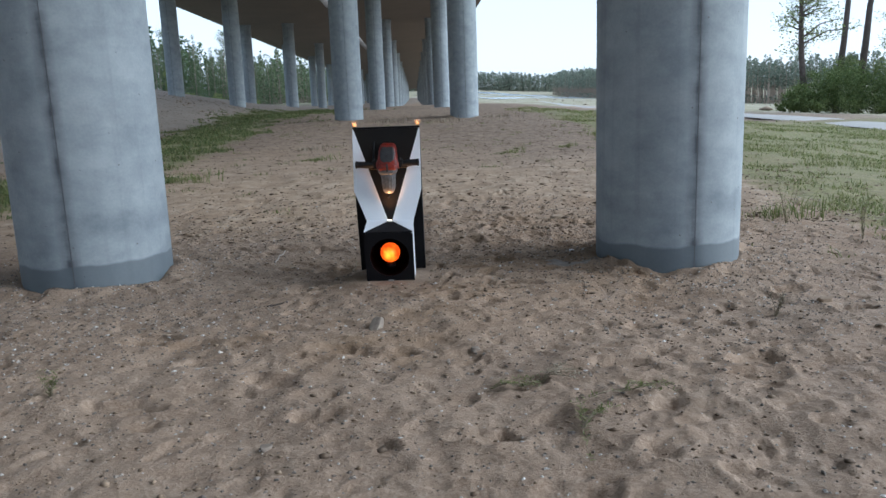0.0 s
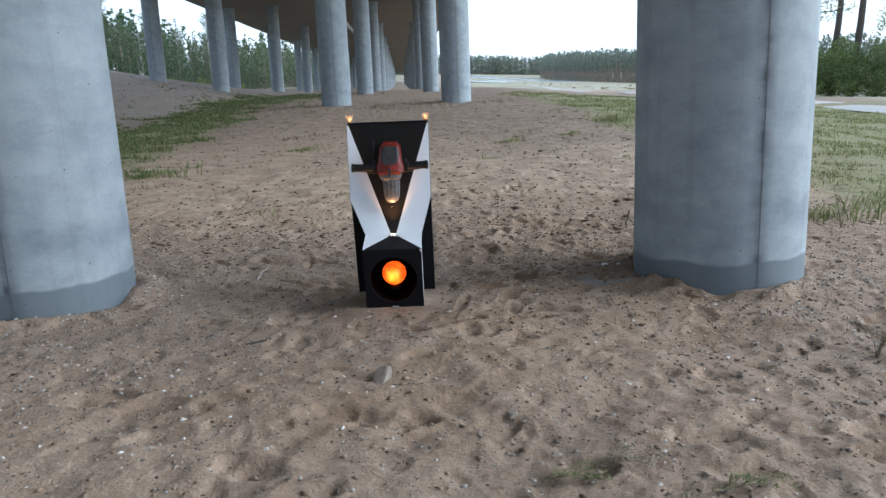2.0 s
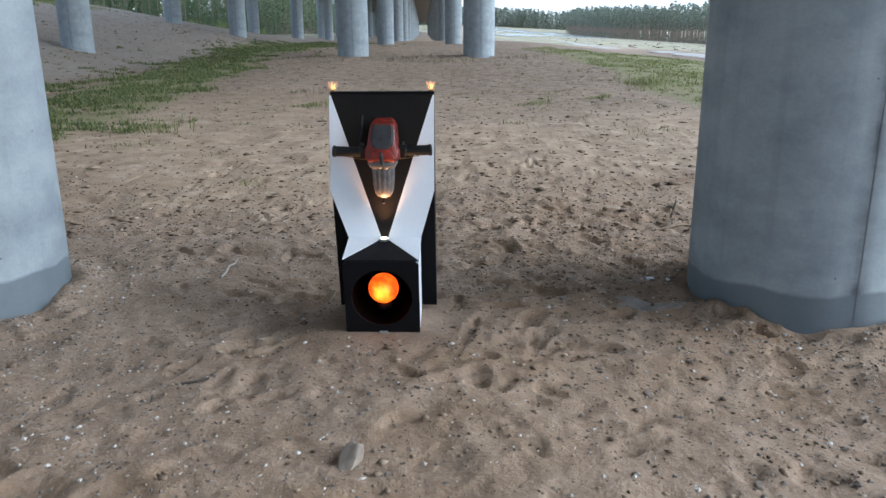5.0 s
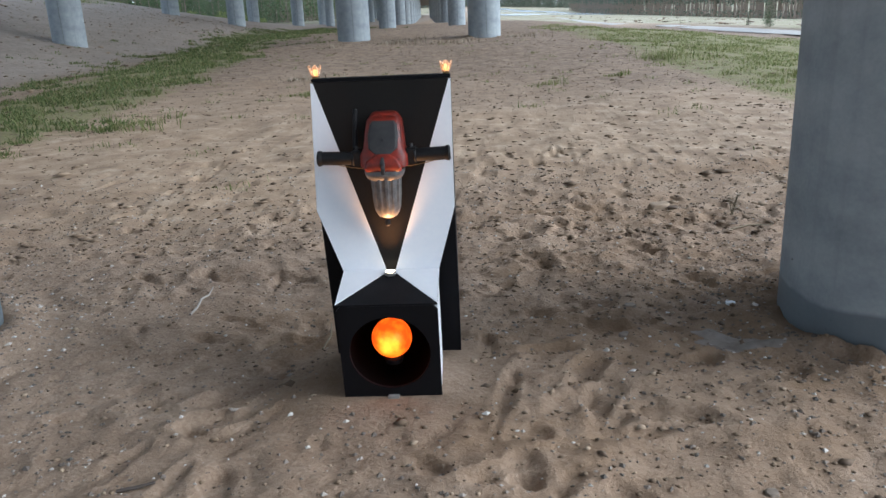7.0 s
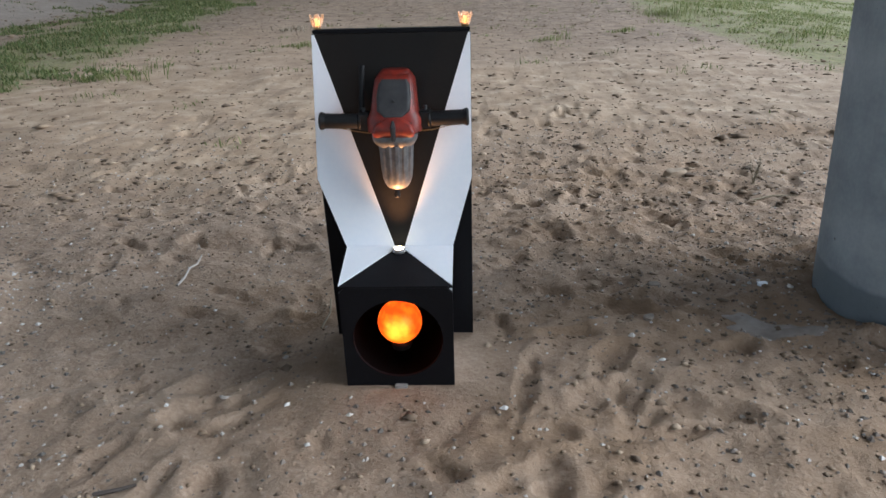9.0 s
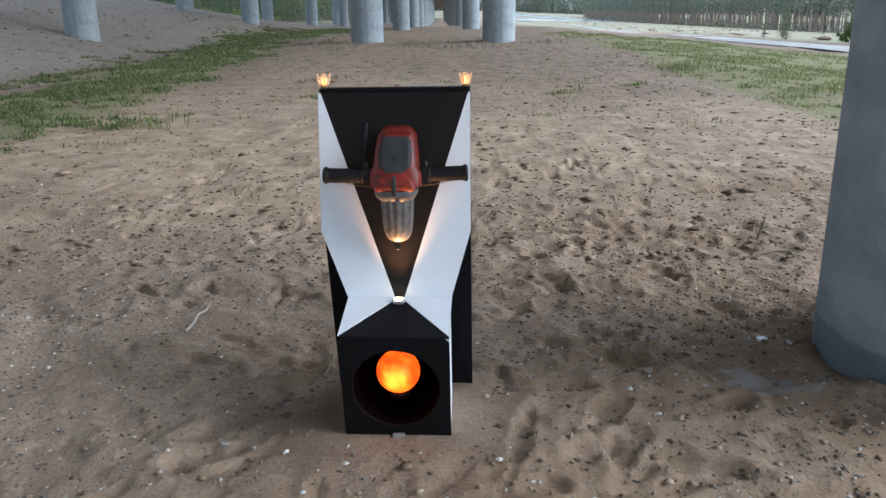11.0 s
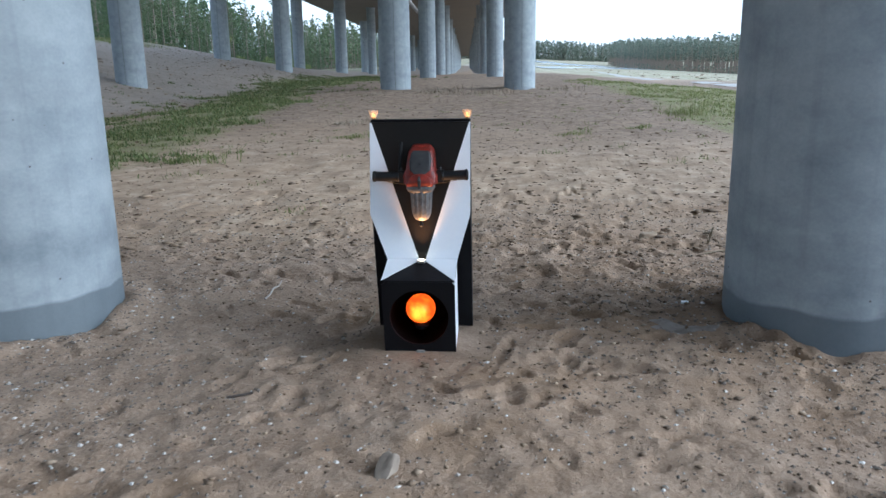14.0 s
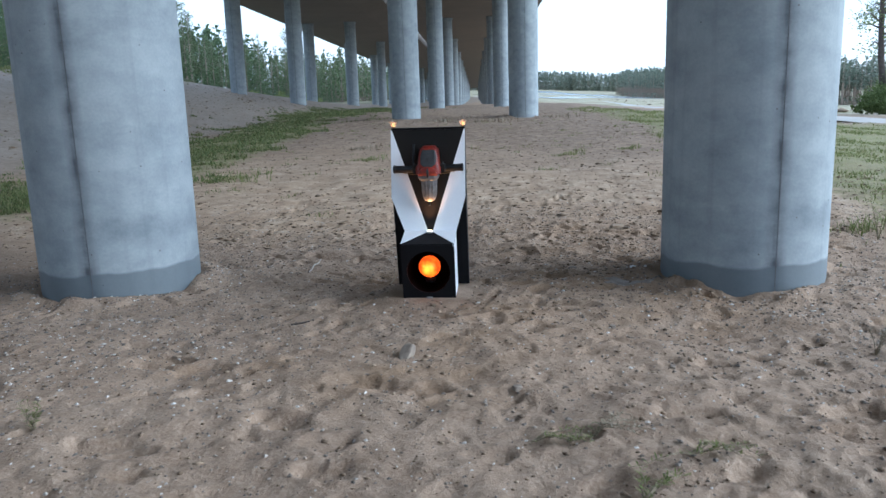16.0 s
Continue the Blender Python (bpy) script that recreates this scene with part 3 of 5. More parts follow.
at.data.foreach_set("value", (0.85 * smooth01(Y.ravel() + 2.2 * wave(X.ravel(), Y.ravel(), 2.4, 25), 12, 21) * (1 - smooth01(Y.ravel(), 70, 100))).astype(np.float32))
at = me.attributes.new("bank", "FLOAT", "POINT")
at.data.foreach_set("value", (0.85 * smooth01(-X.ravel(), 8.5, 11.0 + 0.03 * np.clip(Y.ravel(), 0, 60))).astype(np.float32))
# damp brown sand turned up by feet round the lamp, deepened for shade there
DUG = [(-0.75, 5.75, 0.45, 0.30), (-0.55, 5.25, 0.35, 0.35), (0.15, 4.75, 0.40, 0.35), (0.55, 5.6, 0.5, 0.35), (1.15, 6.1, 0.5, 0.4), (1.35, 5.15, 0.35, 0.2), (0.0, 4.2, 0.5, 0.35), (-0.2, 3.7, 0.4, 0.3), (0.9, 7.6, 0.9, 0.4), (2.3, 8.8, 0.9, 0.35), (-1.2, 3.85, 0.4, 0.2), (0.7, 6.6, 0.6, 0.3), (1.35, 4.85, 0.55, 0.35), (0.95, 5.55, 0.4, 0.3)]
turned = np.zeros(X.size)
for dx, dy, da, db in DUG:
    turned = np.maximum(turned, np.exp(-(((X.ravel() - dx) / da) ** 2 + ((Y.ravel() - dy) / db) ** 2)))
turned = np.clip(turned * (0.75 + 0.5 * wave(X.ravel(), Y.ravel(), 0.22, 17) + 0.3 * wave(X.ravel(), Y.ravel(), 0.09, 18)), 0, 0.85)
at = me.attributes.new("dug", "FLOAT", "POINT")
at.data.foreach_set("value", turned.astype(np.float32))
me.materials.append(GROUND)
tagged(new("ground", me), "trodden brown sand with patches of thin grass", "ground", kind="structure")

# ---- the two viaducts ----


def soffit(y):
    return 8.45 - 0.0165 * (y - 79)


def viaduct(name, cx0, drift, west, east):
    """A long slab deck with thin cantilever edges, sunk between two parapet beams."""
    section = [(west, 0.42), (west + 1.6, 0.12), (west + 2.2, 0.0), (east - 2.2, 0.0), (east - 1.6, 0.12), (east, 0.42), (east, 1.25), (east - 0.4, 1.25), (east - 0.4, 1.0), (west + 0.4, 1.0), (west + 0.4, 1.25), (west, 1.25)]
    verts, faces, n = [], [], len(section)
    ys = [5.66 + COLUMN_SPAN * k for k in range(-3, 17)]
    for y in ys:
        for sx, sz in section:
            verts.append((cx0 + drift * (y - 5.66) + sx, y, soffit(y) + sz))
    for a in range(len(ys) - 1):
        for k in range(n):
            faces.append((a * n + k, a * n + (k + 1) % n, (a + 1) * n + (k + 1) % n, (a + 1) * n + k))
    faces += [tuple(range(n))[::-1], tuple((len(ys) - 1) * n + k for k in range(n))]
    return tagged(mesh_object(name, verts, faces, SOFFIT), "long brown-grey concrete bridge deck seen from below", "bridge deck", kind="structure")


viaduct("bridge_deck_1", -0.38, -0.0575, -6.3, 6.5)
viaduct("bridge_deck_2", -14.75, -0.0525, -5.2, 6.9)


def bridge_column(x, y, row):
    z0 = float(base_level(np.array([x]), np.array([y]))[0])
    h = soffit(y) - z0
    ob = thing("bridge_column", x, y, z0, label="round grey concrete bridge column standing in sand" if row == 0 else "round pale concrete column of the second bridge", category="column", group="columns of the first bridge" if row == 0 else "columns of the second bridge")
    near = abs(y - 5.66) < 1 and row == 0
    r = 0.536 if near and x > 0 else COLUMN_R
    prof = [(r, -0.5), (r, 0.0), (r, h - 0.35), (r + 0.06, h - 0.05), (r + 0.06, h)]
    part("shaft", lathe(prof, 96 if near else 40), CONCRETE_DAMP if near else CONCRETE, ob, smooth=True)
    # the joint of the shuttering, a narrow raised and stained strip down each side
    for a in (-83, 97):
        strip = box(r - 0.02, r + 0.0012, -0.0035, 0.0035, 0.02, h - 0.4, 0.001)
        strip.transform(Matrix.Rotation(radians(a), 4, "Z"))
        part("joint_strip", strip, SEAM, ob, "darker stained joint line")
    return ob


for fx, fy, frow in FEET:
    bridge_column(fx, fy, frow)


# ---- the lamp: a painted plywood body on the sand ----
def lean(z):
    return 5.308 + (z - 0.417) * 0.18


def on_plate(points, proud=0.0):
    return [(x, lean(z) - proud, z) for x, z in points]


BX0, BX1, BY, BZ, NZ = -0.446, -0.102, 5.085, 0.370, 0.417
lamp = thing("floor_lamp", -0.28, 5.3, 0, label="home-made black and white plywood lamp standing on sand, lit", category="lamp")
lamp_m = Matrix.Translation((0.28, -5.3, 0))


def lamp_part(name, bm, mat, parent=None, label="", smooth=False):
    if parent is None:
        bm.transform(lamp_m)
        return part(name, bm, mat, lamp, label, smooth)
    bm.transform(lamp_m)
    return part(name, bm, mat, parent, label, smooth)


def tip(z):
    """The box front leans out a little: its foot stands further back."""
    return 0.13 * (BZ - z)


# upright back, black
side = [(-0.531, 5.56, -0.03), (-0.531, 5.482, 1.080), (-0.531, 5.447, 1.080), (-0.531, 5.385, 0.64), (-0.531, 5.505, 0.02), (-0.531, 5.505, -0.03)]
lamp_part("back_box", prism(side, (0.490, 0, 0), 0.003), BLACK)
lamp_part("top_edge", box(-0.531, -0.041, 5.436, 5.484, 1.0815, 1.093, 0.002), BLACK)
outline = [(-0.533, 1.081), (-0.039, 1.081), (-0.039, 0.638), (-0.104, NZ), (-0.446, NZ), (-0.533, 0.638)]
lamp_part("front_plate", prism(on_plate(outline), (0, 0.012, 0), 0.001), BLACK_SHEEN)
APEX = (-0.275, 0.400)
lamp_part("white_arm", prism(on_plate([(-0.532, 1.079), (-0.532, 0.640), (-0.446, NZ + 0.003), (APEX[0] - 0.015, NZ + 0.003), (-0.524, 1.079)], 0.003), (0, 0.0035, 0)), WHITE, label="white painted slanting arm")
lamp_part("white_arm", prism(on_plate([(-0.040, 1.079), (-0.040, 0.640), (-0.104, NZ + 0.003), (APEX[0] + 0.015, NZ + 0.003), (-0.047, 1.079)], 0.003), (0, 0.0035, 0)), WHITE, label="white painted slanting arm")


def holed_front():
    """The front of the box, with a round opening cut through it."""
    bm = bmesh.new()
    cx, cz, r, seg = -0.274, 0.187, 0.139, 64
    rim = []
    for y in (BY, BY + 0.012):
        ring, edge = [], []
        for k in range(seg):
            a = 2 * math.pi * (k + 0.5) / seg
            c, s = math.cos(a), math.sin(a)
            ring.append(bm.verts.new((cx + r * c, y + tip(cz + r * s), cz + r * s)))
            q = max(abs(c), abs(s))
            ex, ez = c / q, s / q
            ez = (BZ - cz if ez > 0 else cz + 0.02) * ez + cz
            edge.append(bm.verts.new((cx + (BX1 - cx if ex > 0 else cx - BX0) * ex, y + tip(ez), ez)))
        for k in range(seg):
            j = (k + 1) % seg
            bm.faces.new((ring[k], ring[j], edge[j], edge[k]))
        rim.append((ring, edge))
    for k in range(seg):
        j = (k + 1) % seg
        for n in (0, 1):
            bm.faces.new((rim[0][n][k], rim[0][n][j], rim[1][n][j], rim[1][n][k]))
    return bm


lamp_part("box_front", holed_front(), BLACK)
lamp_part("box_side", prism([(BX0, BY + 0.0125 + tip(-0.02), -0.02), (BX0, BY + 0.0125, BZ - 0.002), (BX0, 5.306, NZ - 0.004), (BX0, 5.372, 0.40), (BX0, 5.45, -0.02)], (0.012, 0, 0)), BLACK)
inset = lambda y: BX1 - 0.012 - 0.028 * (y - BY)
lamp_part("box_side", prism([(inset(y), y, z) for y, z in ((BY + 0.0125 + tip(-0.02), -0.02), (BY + 0.0125, BZ - 0.002), (5.306, NZ - 0.004), (5.372, 0.40), (5.45, -0.02))], (0.012, 0, 0)), WHITE, label="white painted side")
lamp_part("box_floor", box(BX0 + 0.0125, BX1 - 0.0125, BY + 0.065, 5.45, 0.018, 0.026), BLACK)
roof_pts = [(BX0, BY, BZ + 0.0005), (BX1, BY, BZ + 0.0005), (BX1, 5.3075, NZ), (BX0, 5.3075, NZ)]
lamp_part("box_roof", prism(roof_pts, (0, 0, 0.006)), BLACK)
for x0, x1 in ((BX0, APEX[0] - 0.004), (BX1, APEX[0] + 0.004)):
    tri = [(x0, BY + 0.001, BZ + 0.0068), (x1, 5.303, NZ + 0.0058), (x0, 5.303, NZ + 0.0058)]
    lamp_part("white_roof_corner", prism(tri, (0, 0, 0.002)), WHITE, label="white painted triangle")
# tube behind the opening
bm = bmesh.new()
rings = []
for y, k in ((BY + 0.011, 1), (5.40, 0)):
    rings.append([bm.verts.new((-0.274 + 0.140 * math.cos(a), y + k * tip(0.187 + 0.140 * math.sin(a)), 0.187 + 0.140 * math.sin(a))) for a in (2 * math.pi * k / 48 for k in range(48))])
for k in range(48):
    bm.faces.new((rings[0][k], rings[0][(k + 1) % 48], rings[1][(k + 1) % 48], rings[1][k]))
bm.faces.new(rings[1])
lamp_part("lamp_tube", bm, TUBE, smooth=True)
bm = bmesh.new()
bmesh.ops.create_uvsphere(bm, u_segments=40, v_segments=24, radius=0.071, matrix=Matrix.Translation((-0.276, 5.205, 0.205)))
globe = lamp_part("globe", bm, GLOBE, label="glowing orange glass globe", smooth=True)
lamp_part("globe_holder", lathe([(0.03, 0), (0.036, 0.02), (0.026, 0.03), (0.026, 0.045)], 20, Matrix.Translation((-0.276, 5.235, 0.097))), RUBBER, smooth=True)
lamp_part("foot_wedge", box(-0.292, -0.252, 5.112, 5.16, 0.0, 0.020, 0.002), GREYWOOD, label="small pale wedge")
# little round lamp at the point of the V, shining upwards
PX, PY, PZ = APEX[0], 5.272, 0.416
puck = lamp_part("spot_lamp", lathe([(0.018, 0), (0.021, 0.003), (0.021, 0.011), (0.018, 0.013)], 28, Matrix.Translation((PX, PY, PZ))), CHROME, label="small round metal spot lamp, lit", smooth=True)
lamp_part("lens", lathe([(0.0155, 0), (0.0155, 0.0012)], 24, Matrix.Translation((PX, PY, PZ + 0.0135))), LENS, puck)
spot = new("spot_lamp_light", bpy.data.lights.new("spot_lamp_light", "SPOT"))
spot.data.energy, spot.data.spot_size, spot.data.spot_blend, spot.data.shadow_soft_size, spot.data.color = 6.8, radians(76), 1.0, 0.02, (1.0, 0.44, 0.16)
spot.matrix_world = look((PX, PY - 0.012, PZ + 0.022), (PX, PY + 0.05, PZ + 0.4))
glow = new("globe_light", bpy.data.lights.new("globe_light", "POINT"))
glow.data.energy, glow.data.shadow_soft_size, glow.data.color = 0.012, 0.02, (1.0, 0.22, 0.03)
glow.location = (-0.276, 5.185, 0.17)


def corner_lamp(x):
    base = lamp_part("corner_lamp", lathe([(0.011, 0), (0.012, 0.006), (0.009, 0.010)], 14, Matrix.Translation((x, 5.46, 1.0935))), BRASS, label="small amber glass lamp, lit")
    cup = bmesh.new()
    prof = [(0.011, 0.004), (0.016, 0.014), (0.020, 0.030), (0.022, 0.039), (0.018, 0.039), (0.014, 0.028), (0.009, 0.009)]
    seg = 16
    rings = []
    for n, (r, z) in enumerate(prof):
        ring = []
        for k in range(seg):
            a = 2 * math.pi * k / seg
            rr = r * (1.0 + (0.08 if k % 2 else -0.05))
            zz = z + (0.006 * (1 if k % 4 < 2 else -1) if n in (3, 4) else 0)
            ring.append(cup.verts.new((x + rr * math.cos(a), 5.46 + rr * math.sin(a), 1.0935 + zz)))
        rings.append(ring)
    for a, c in zip(rings, rings[1:]):
        for k in range(seg):
            cup.faces.new((a[k], a[(k + 1) % seg], c[(k + 1) % seg], c[k]))
    lamp_part("glass_cup", cup, AMBER, base, "ribbed amber glass")
    lamp_part("bulb", lathe([(0.004, 0), (0.007, 0.006), (0.008, 0.013), (0.005, 0.020), (0.001, 0.023)], 12, Matrix.Translation((x, 5.46, 1.103))), AMBER_CORE, base, smooth=True)
    return base


corner_lamp(-0.518)
corner_lamp(-0.056)


# ---- the breaker hammer fixed to the lamp ----
def loft(sections, corner=0.3, seg=5):
    """Rounded boxes stacked and skinned: (z, x middle, y middle, half width, half depth)."""
    bm = bmesh.new()
    rings = []
    for z, cx, cy, hw, hd in sections:
        r = corner * min(hw, hd) * 2
        r = min(r, hw * 0.98, hd * 0.98)
        ring = []
        for qx, qy, a0 in ((1, 1, 0), (-1, 1, 90), (-1, -1, 180), (1, -1, 270)):
            for k in range(seg + 1):
                a = radians(a0 + 90 * k / seg)
                ring.append(bm.verts.new((cx + qx * (hw - r) + r * math.cos(a), cy + qy * (hd - r) + r * math.sin(a), z)))
        rings.append(ring)
    n = len(rings[0])
    for a, c in zip(rings, rings[1:]):
        for k in range(n):
            bm.faces.new((a[k], a[(k + 1) % n], c[(k + 1) % n], c[k]))
    bm.faces.new(rings[0][::-1])
    bm.faces.new(rings[-1])
    return bm


hammer = thing("breaker_hammer", -0.273, 5.33, 0.60, label="worn red and grey electric breaker hammer mounted on the lamp", category="power tool")
ham_m = Matrix.Translation((0.273, -5.33, -0.609))


def ham_part(name, bm, mat, parent=None, label="", smooth=True):
    bm.transform(ham_m)
    return part(name, bm, mat, parent or hammer, label, smooth)


hx = -0.274
housing = ham_part("motor_housing", loft([(0.806, hx, 5.325, 0.070, 0.050), (0.812, hx, 5.322, 0.082, 0.058), (0.850, hx, 5.326, 0.084, 0.060), (0.872, hx, 5.335, 0.072, 0.058), (0.92, hx + 0.001, 5.352, 0.067, 0.055), (0.960, hx + 0.002, 5.365, 0.061, 0.050), (0.976, hx + 0.002, 5.372, 0.050, 0.038)], 0.32), RED, label="scuffed red casing")
ham_part("front_cover", loft([(0.858, hx, 5.277, 0.030, 0.010), (0.876, hx, 5.284, 0.050, 0.014), (0.915, hx + 0.001, 5.299, 0.052, 0.014), (0.950, hx + 0.002, 5.314, 0.047, 0.013), (0.964, hx + 0.002, 5.324, 0.038, 0.008)], 0.42), SLATE, housing, "worn dark grey cover")
ham_part("top_cap", loft([(0.9765, hx + 0.002, 5.370, 0.048, 0.036), (0.982, hx + 0.002, 5.372, 0.046, 0.034), (0.988, hx + 0.002, 5.374, 0.036, 0.026)], 0.35), RED, housing)
nose = loft([(0.800, hx, 5.268, 0.060, 0.016), (0.815, hx, 5.262, 0.066, 0.020), (0.838, hx, 5.262, 0.056, 0.018), (0.858, hx, 5.268, 0.020, 0.012)], 0.3)
ham_part("nose_cover", nose, RED, housing, "scuffed red nose plate")
ham_part("ridge", loft([(0.792, hx, 5.247, 0.006, 0.012), (0.83, hx, 5.243, 0.008, 0.012), (0.85, hx, 5.256, 0.004, 0.008)], 0.3), SLATE, housing)
for dx in (-0.052, 0.052):
    ham_part("screw", lathe([(0.004, 0), (0.004, 0.003), (0.002, 0.004)], 8, Matrix.Translation((hx + dx, 5.264, 0.838)) @ Matrix.Rotation(radians(90), 4, "X")), SLATE, housing)
ham_part("screw", lathe([(0.0055, 0), (0.0055, 0.003), (0.002, 0.004)], 10, Matrix.Translation((hx + 0.001, 5.277, 0.905)) @ Matrix.Rotation(radians(90), 4, "X")), SLATE, housing)
ham_part("flange", loft([(0.766, hx, 5.300, 0.048, 0.042), (0.774, hx, 5.300, 0.060, 0.048), (0.788, hx, 5.300, 0.068, 0.052), (0.803, hx, 5.305, 0.070, 0.052)], 0.42), ALLOY, label="dusty grey alloy flange")


def ribbed_barrel():
    prof = [(0.0, 0.628), (0.017, 0.630), (0.031, 0.637), (0.040, 0.650), (0.044, 0.668), (0.047, 0.70), (0.049, 0.74), (0.051, 0.772)]
    seg, bm, rings = 72, bmesh.new(), []
    for r, z in prof:
        ring = []
        for k in range(seg):
            a = 2 * math.pi * k / seg
            rib = 1 + (0.055 * (1 if k % 6 < 3 else -1) if z > 0.66 else 0)
            rr = max(r, 0.002) * rib
            ring.append(bm.verts.new((hx + 0.003 + rr * math.cos(a), 5.296 + rr * math.sin(a) * 0.86, z)))
        rings.append(ring)
    for a, c in zip(rings, rings[1:]):
        for k in range(seg):
            bm.faces.new((a[k], a[(k + 1) % seg], c[(k + 1) % seg], c[k]))
    bm.faces.new(rings[0][::-1])
    bm.faces.new(rings[-1])
    return bm


ham_part("barrel", ribbed_barrel(), ALLOY, label="ribbed grey barrel")
ham_part("tip", lathe([(0.005, 0.600), (0.009, 0.604), (0.009, 0.618), (0.006, 0.629)], 14, Matrix.Translation((hx, 5.294, 0))), RUBBER, label="small black tip")
for sgn, x_in, x_out, z_in, z_out in ((-1, -0.352, -0.506, 0.838, 0.842), (1, -0.196, -0.047, 0.842, 0.848)):
    y = 5.315
    bar = ham_part("handle_bar", tube([(x_in, y, z_in), (x_out, y, z_out)], 0.015, 14), SLATE)
    pts, rad = [], []
    for k in range(25):
        f = 0.16 + 0.84 * k / 24
        pts.append((x_in + (x_out - x_in) * f, y, z_in + (z_out - z_in) * f))
        rad.append(0.0232 + (0.0008 if k % 2 else -0.0004) + (0.004 if k >= 22 else 0) + (0.003 if k <= 1 else 0))
    rad[-1] = 0.022
    ham_part("grip", tube(pts, rad, 18), RUBBER, bar, "black ribbed rubber grip")
    bx = x_in + sgn * 0.016
    ham_part("handle_bracket", box(bx - 0.022, bx + 0.022, y - 0.02, y + 0.03, z_in - 0.026, z_in + 0.030, 0.007), RUBBER, smooth=True)
    ham_part("clamp_screw", lathe([(0.006, 0), (0.006, 0.012), (0.003, 0.014)], 10, Matrix.Translation((bx, y, z_in + 0.030))), SLATE, bar)
    ham_part("wire", tube([(x_in + sgn * 0.09, y + 0.01, z_in - 0.022), (x_in + sgn * 0.04, y, z_in - 0.031), (x_in - sgn * 0.005, y - 0.01, z_in - 0.034)], 0.0014, 8), BRASS, bar, "thin brass wire")
ham_part("side_rod", tube([(-0.378, 5.345, 0.865), (-0.377, 5.37, 0.94), (-0.375, 5.385, 0.998)], 0.009, 10), RUBBER, label="upright black rod")

# ---- road and far water ----


def ribbon(name, line, width, mat, label, lift, category):
    verts, faces = [], []
    pts = []
    for (x0, y0), (x1, y1) in zip(line, line[1:]):
        n = max(2, int(math.hypot(x1 - x0, y1 - y0) / 4))
        pts += [(x0 + (x1 - x0) * k / n, y0 + (y1 - y0) * k / n) for k in range(n)]
    pts.append(line[-1])
    p = np.array(pts)
    for _ in range(12):
        p[1:-1] = (p[:-2] + 2 * p[1:-1] + p[2:]) / 4
    way = np.gradient(p, axis=0)
    way /= np.linalg.norm(way, axis=1)[:, None]
    nrm = np.stack([way[:, 1], -way[:, 0]], 1)
    across = np.linspace(-1, 1, 7)
    w = width * (1 + 0.12 * wave(p[:, 0], p[:, 1], 9, 3))
    for a in across:
        q = p + nrm * (a * w / 2)[:, None]
        z = base_level(q[:, 0], q[:, 1]) + lift * (1 - 0.7 * a * a)
        verts.append(np.column_stack([q, z]))
    n = len(p)
    faces = [(r * n + k, r * n + k + 1, (r + 1) * n + k + 1, (r + 1) * n + k) for r in range(len(across) - 1) for k in range(n - 1)]
    return tagged(mesh_object(name, np.concatenate(verts), faces, mat, smooth=True), label, category, kind="structure")


ribbon("road", [(20, -60), (17.4, 0), (17.3, 35), (17.8, 70), (19, 120), (22, 180), (25, 240)], 2.5, ROAD, "pale gravel track along the field", 0.06, "road")
ribbon("water", [(10, 330), (22, 400), (50, 430), (78, 500), (60, 600), (30, 700), (20, 800)], 24, WATER, "pale water winding through the sandy field", 0.25, "water")
ribbon("water", [(-30, 560), (10, 580), (60, 640)], 22, WATER, "pale water winding through the sandy field", 0.3, "water")


# ---- loose stones, clods and small plants on the sand ----
OCTA_V = np.array([(1, 0, 0), (-1, 0, 0), (0, 1, 0), (0, -1, 0), (0, 0, 1), (0, 0, -1)], float)
OCTA_F = np.array([(0, 2, 4), (2, 1, 4), (1, 3, 4), (3, 0, 4), (2, 0, 5), (1, 2, 5), (3, 1, 5), (0, 3, 5)])


def scatter(name, pos, radius, mat, label, category, seed, flat=0.7, smooth=False):
    """Many small lumps, each an uneven eight-sided stone, in one mesh."""
    r = np.random.RandomState(seed)
    n = len(pos)
    v = OCTA_V[None] * r.uniform(0.55, 1.25, (n, 6, 1)) * radius[:, None, None]
    v = v * np.stack([r.uniform(0.7, 1.4, n), r.uniform(0.7, 1.2, n), np.full(n, flat) * r.uniform(0.6, 1.1, n)], 1)[:, None]
    a = r.uniform(0, 6.28, n)
    c, s = np.cos(a)[:, None], np.sin(a)[:, None]
    v = np.stack([v[..., 0] * c - v[..., 1] * s, v[..., 0] * s + v[..., 1] * c, v[..., 2]], -1)
    z = level(pos[:, 0], pos[:, 1]) + radius * flat * 0.25
    v = v + np.column_stack([pos, z])[:, None]
    f = OCTA_F[None] + 6 * np.arange(n)[:, None, None]
    return tagged(quad_object(name, v.reshape(-1, 3), f.reshape(-1, 3), mat, None, smooth), label, category, kind="stuff")


def free_of_columns(p):
    ok = np.ones(len(p), bool)
    for fx, fy, _ in FEET:
        ok &= np.hypot(p[:, 0] - fx, p[:, 1] - fy) > COLUMN_R + 0.02
    return ok & ~((p[:, 0] > -0.56) & (p[:, 0] < 0.0) & (p[:, 1] > 5.08) & (p[:, 1] < 5.55))


rs = np.random.RandomState(21)
p = np.column_stack([rs.uniform(-4.0, 4.4, 20000), 1.3 + 8.0 * rs.rand(20000) ** 1.1])
ring = []
for (fx, fy, _), n in ((FEET[8], 1500), (FEET[9], 1900)):
    a, d = rs.uniform(0, 6.28, n), 0.6 + rs.exponential(0.35, n)
    ring.append(np.column_stack([fx + d * np.cos(a), fy + d * np.sin(a)]))
ring.append(np.column_stack([rs.normal(-2.0, 0.7, 2200), rs.normal(4.2, 0.6, 2200)]))
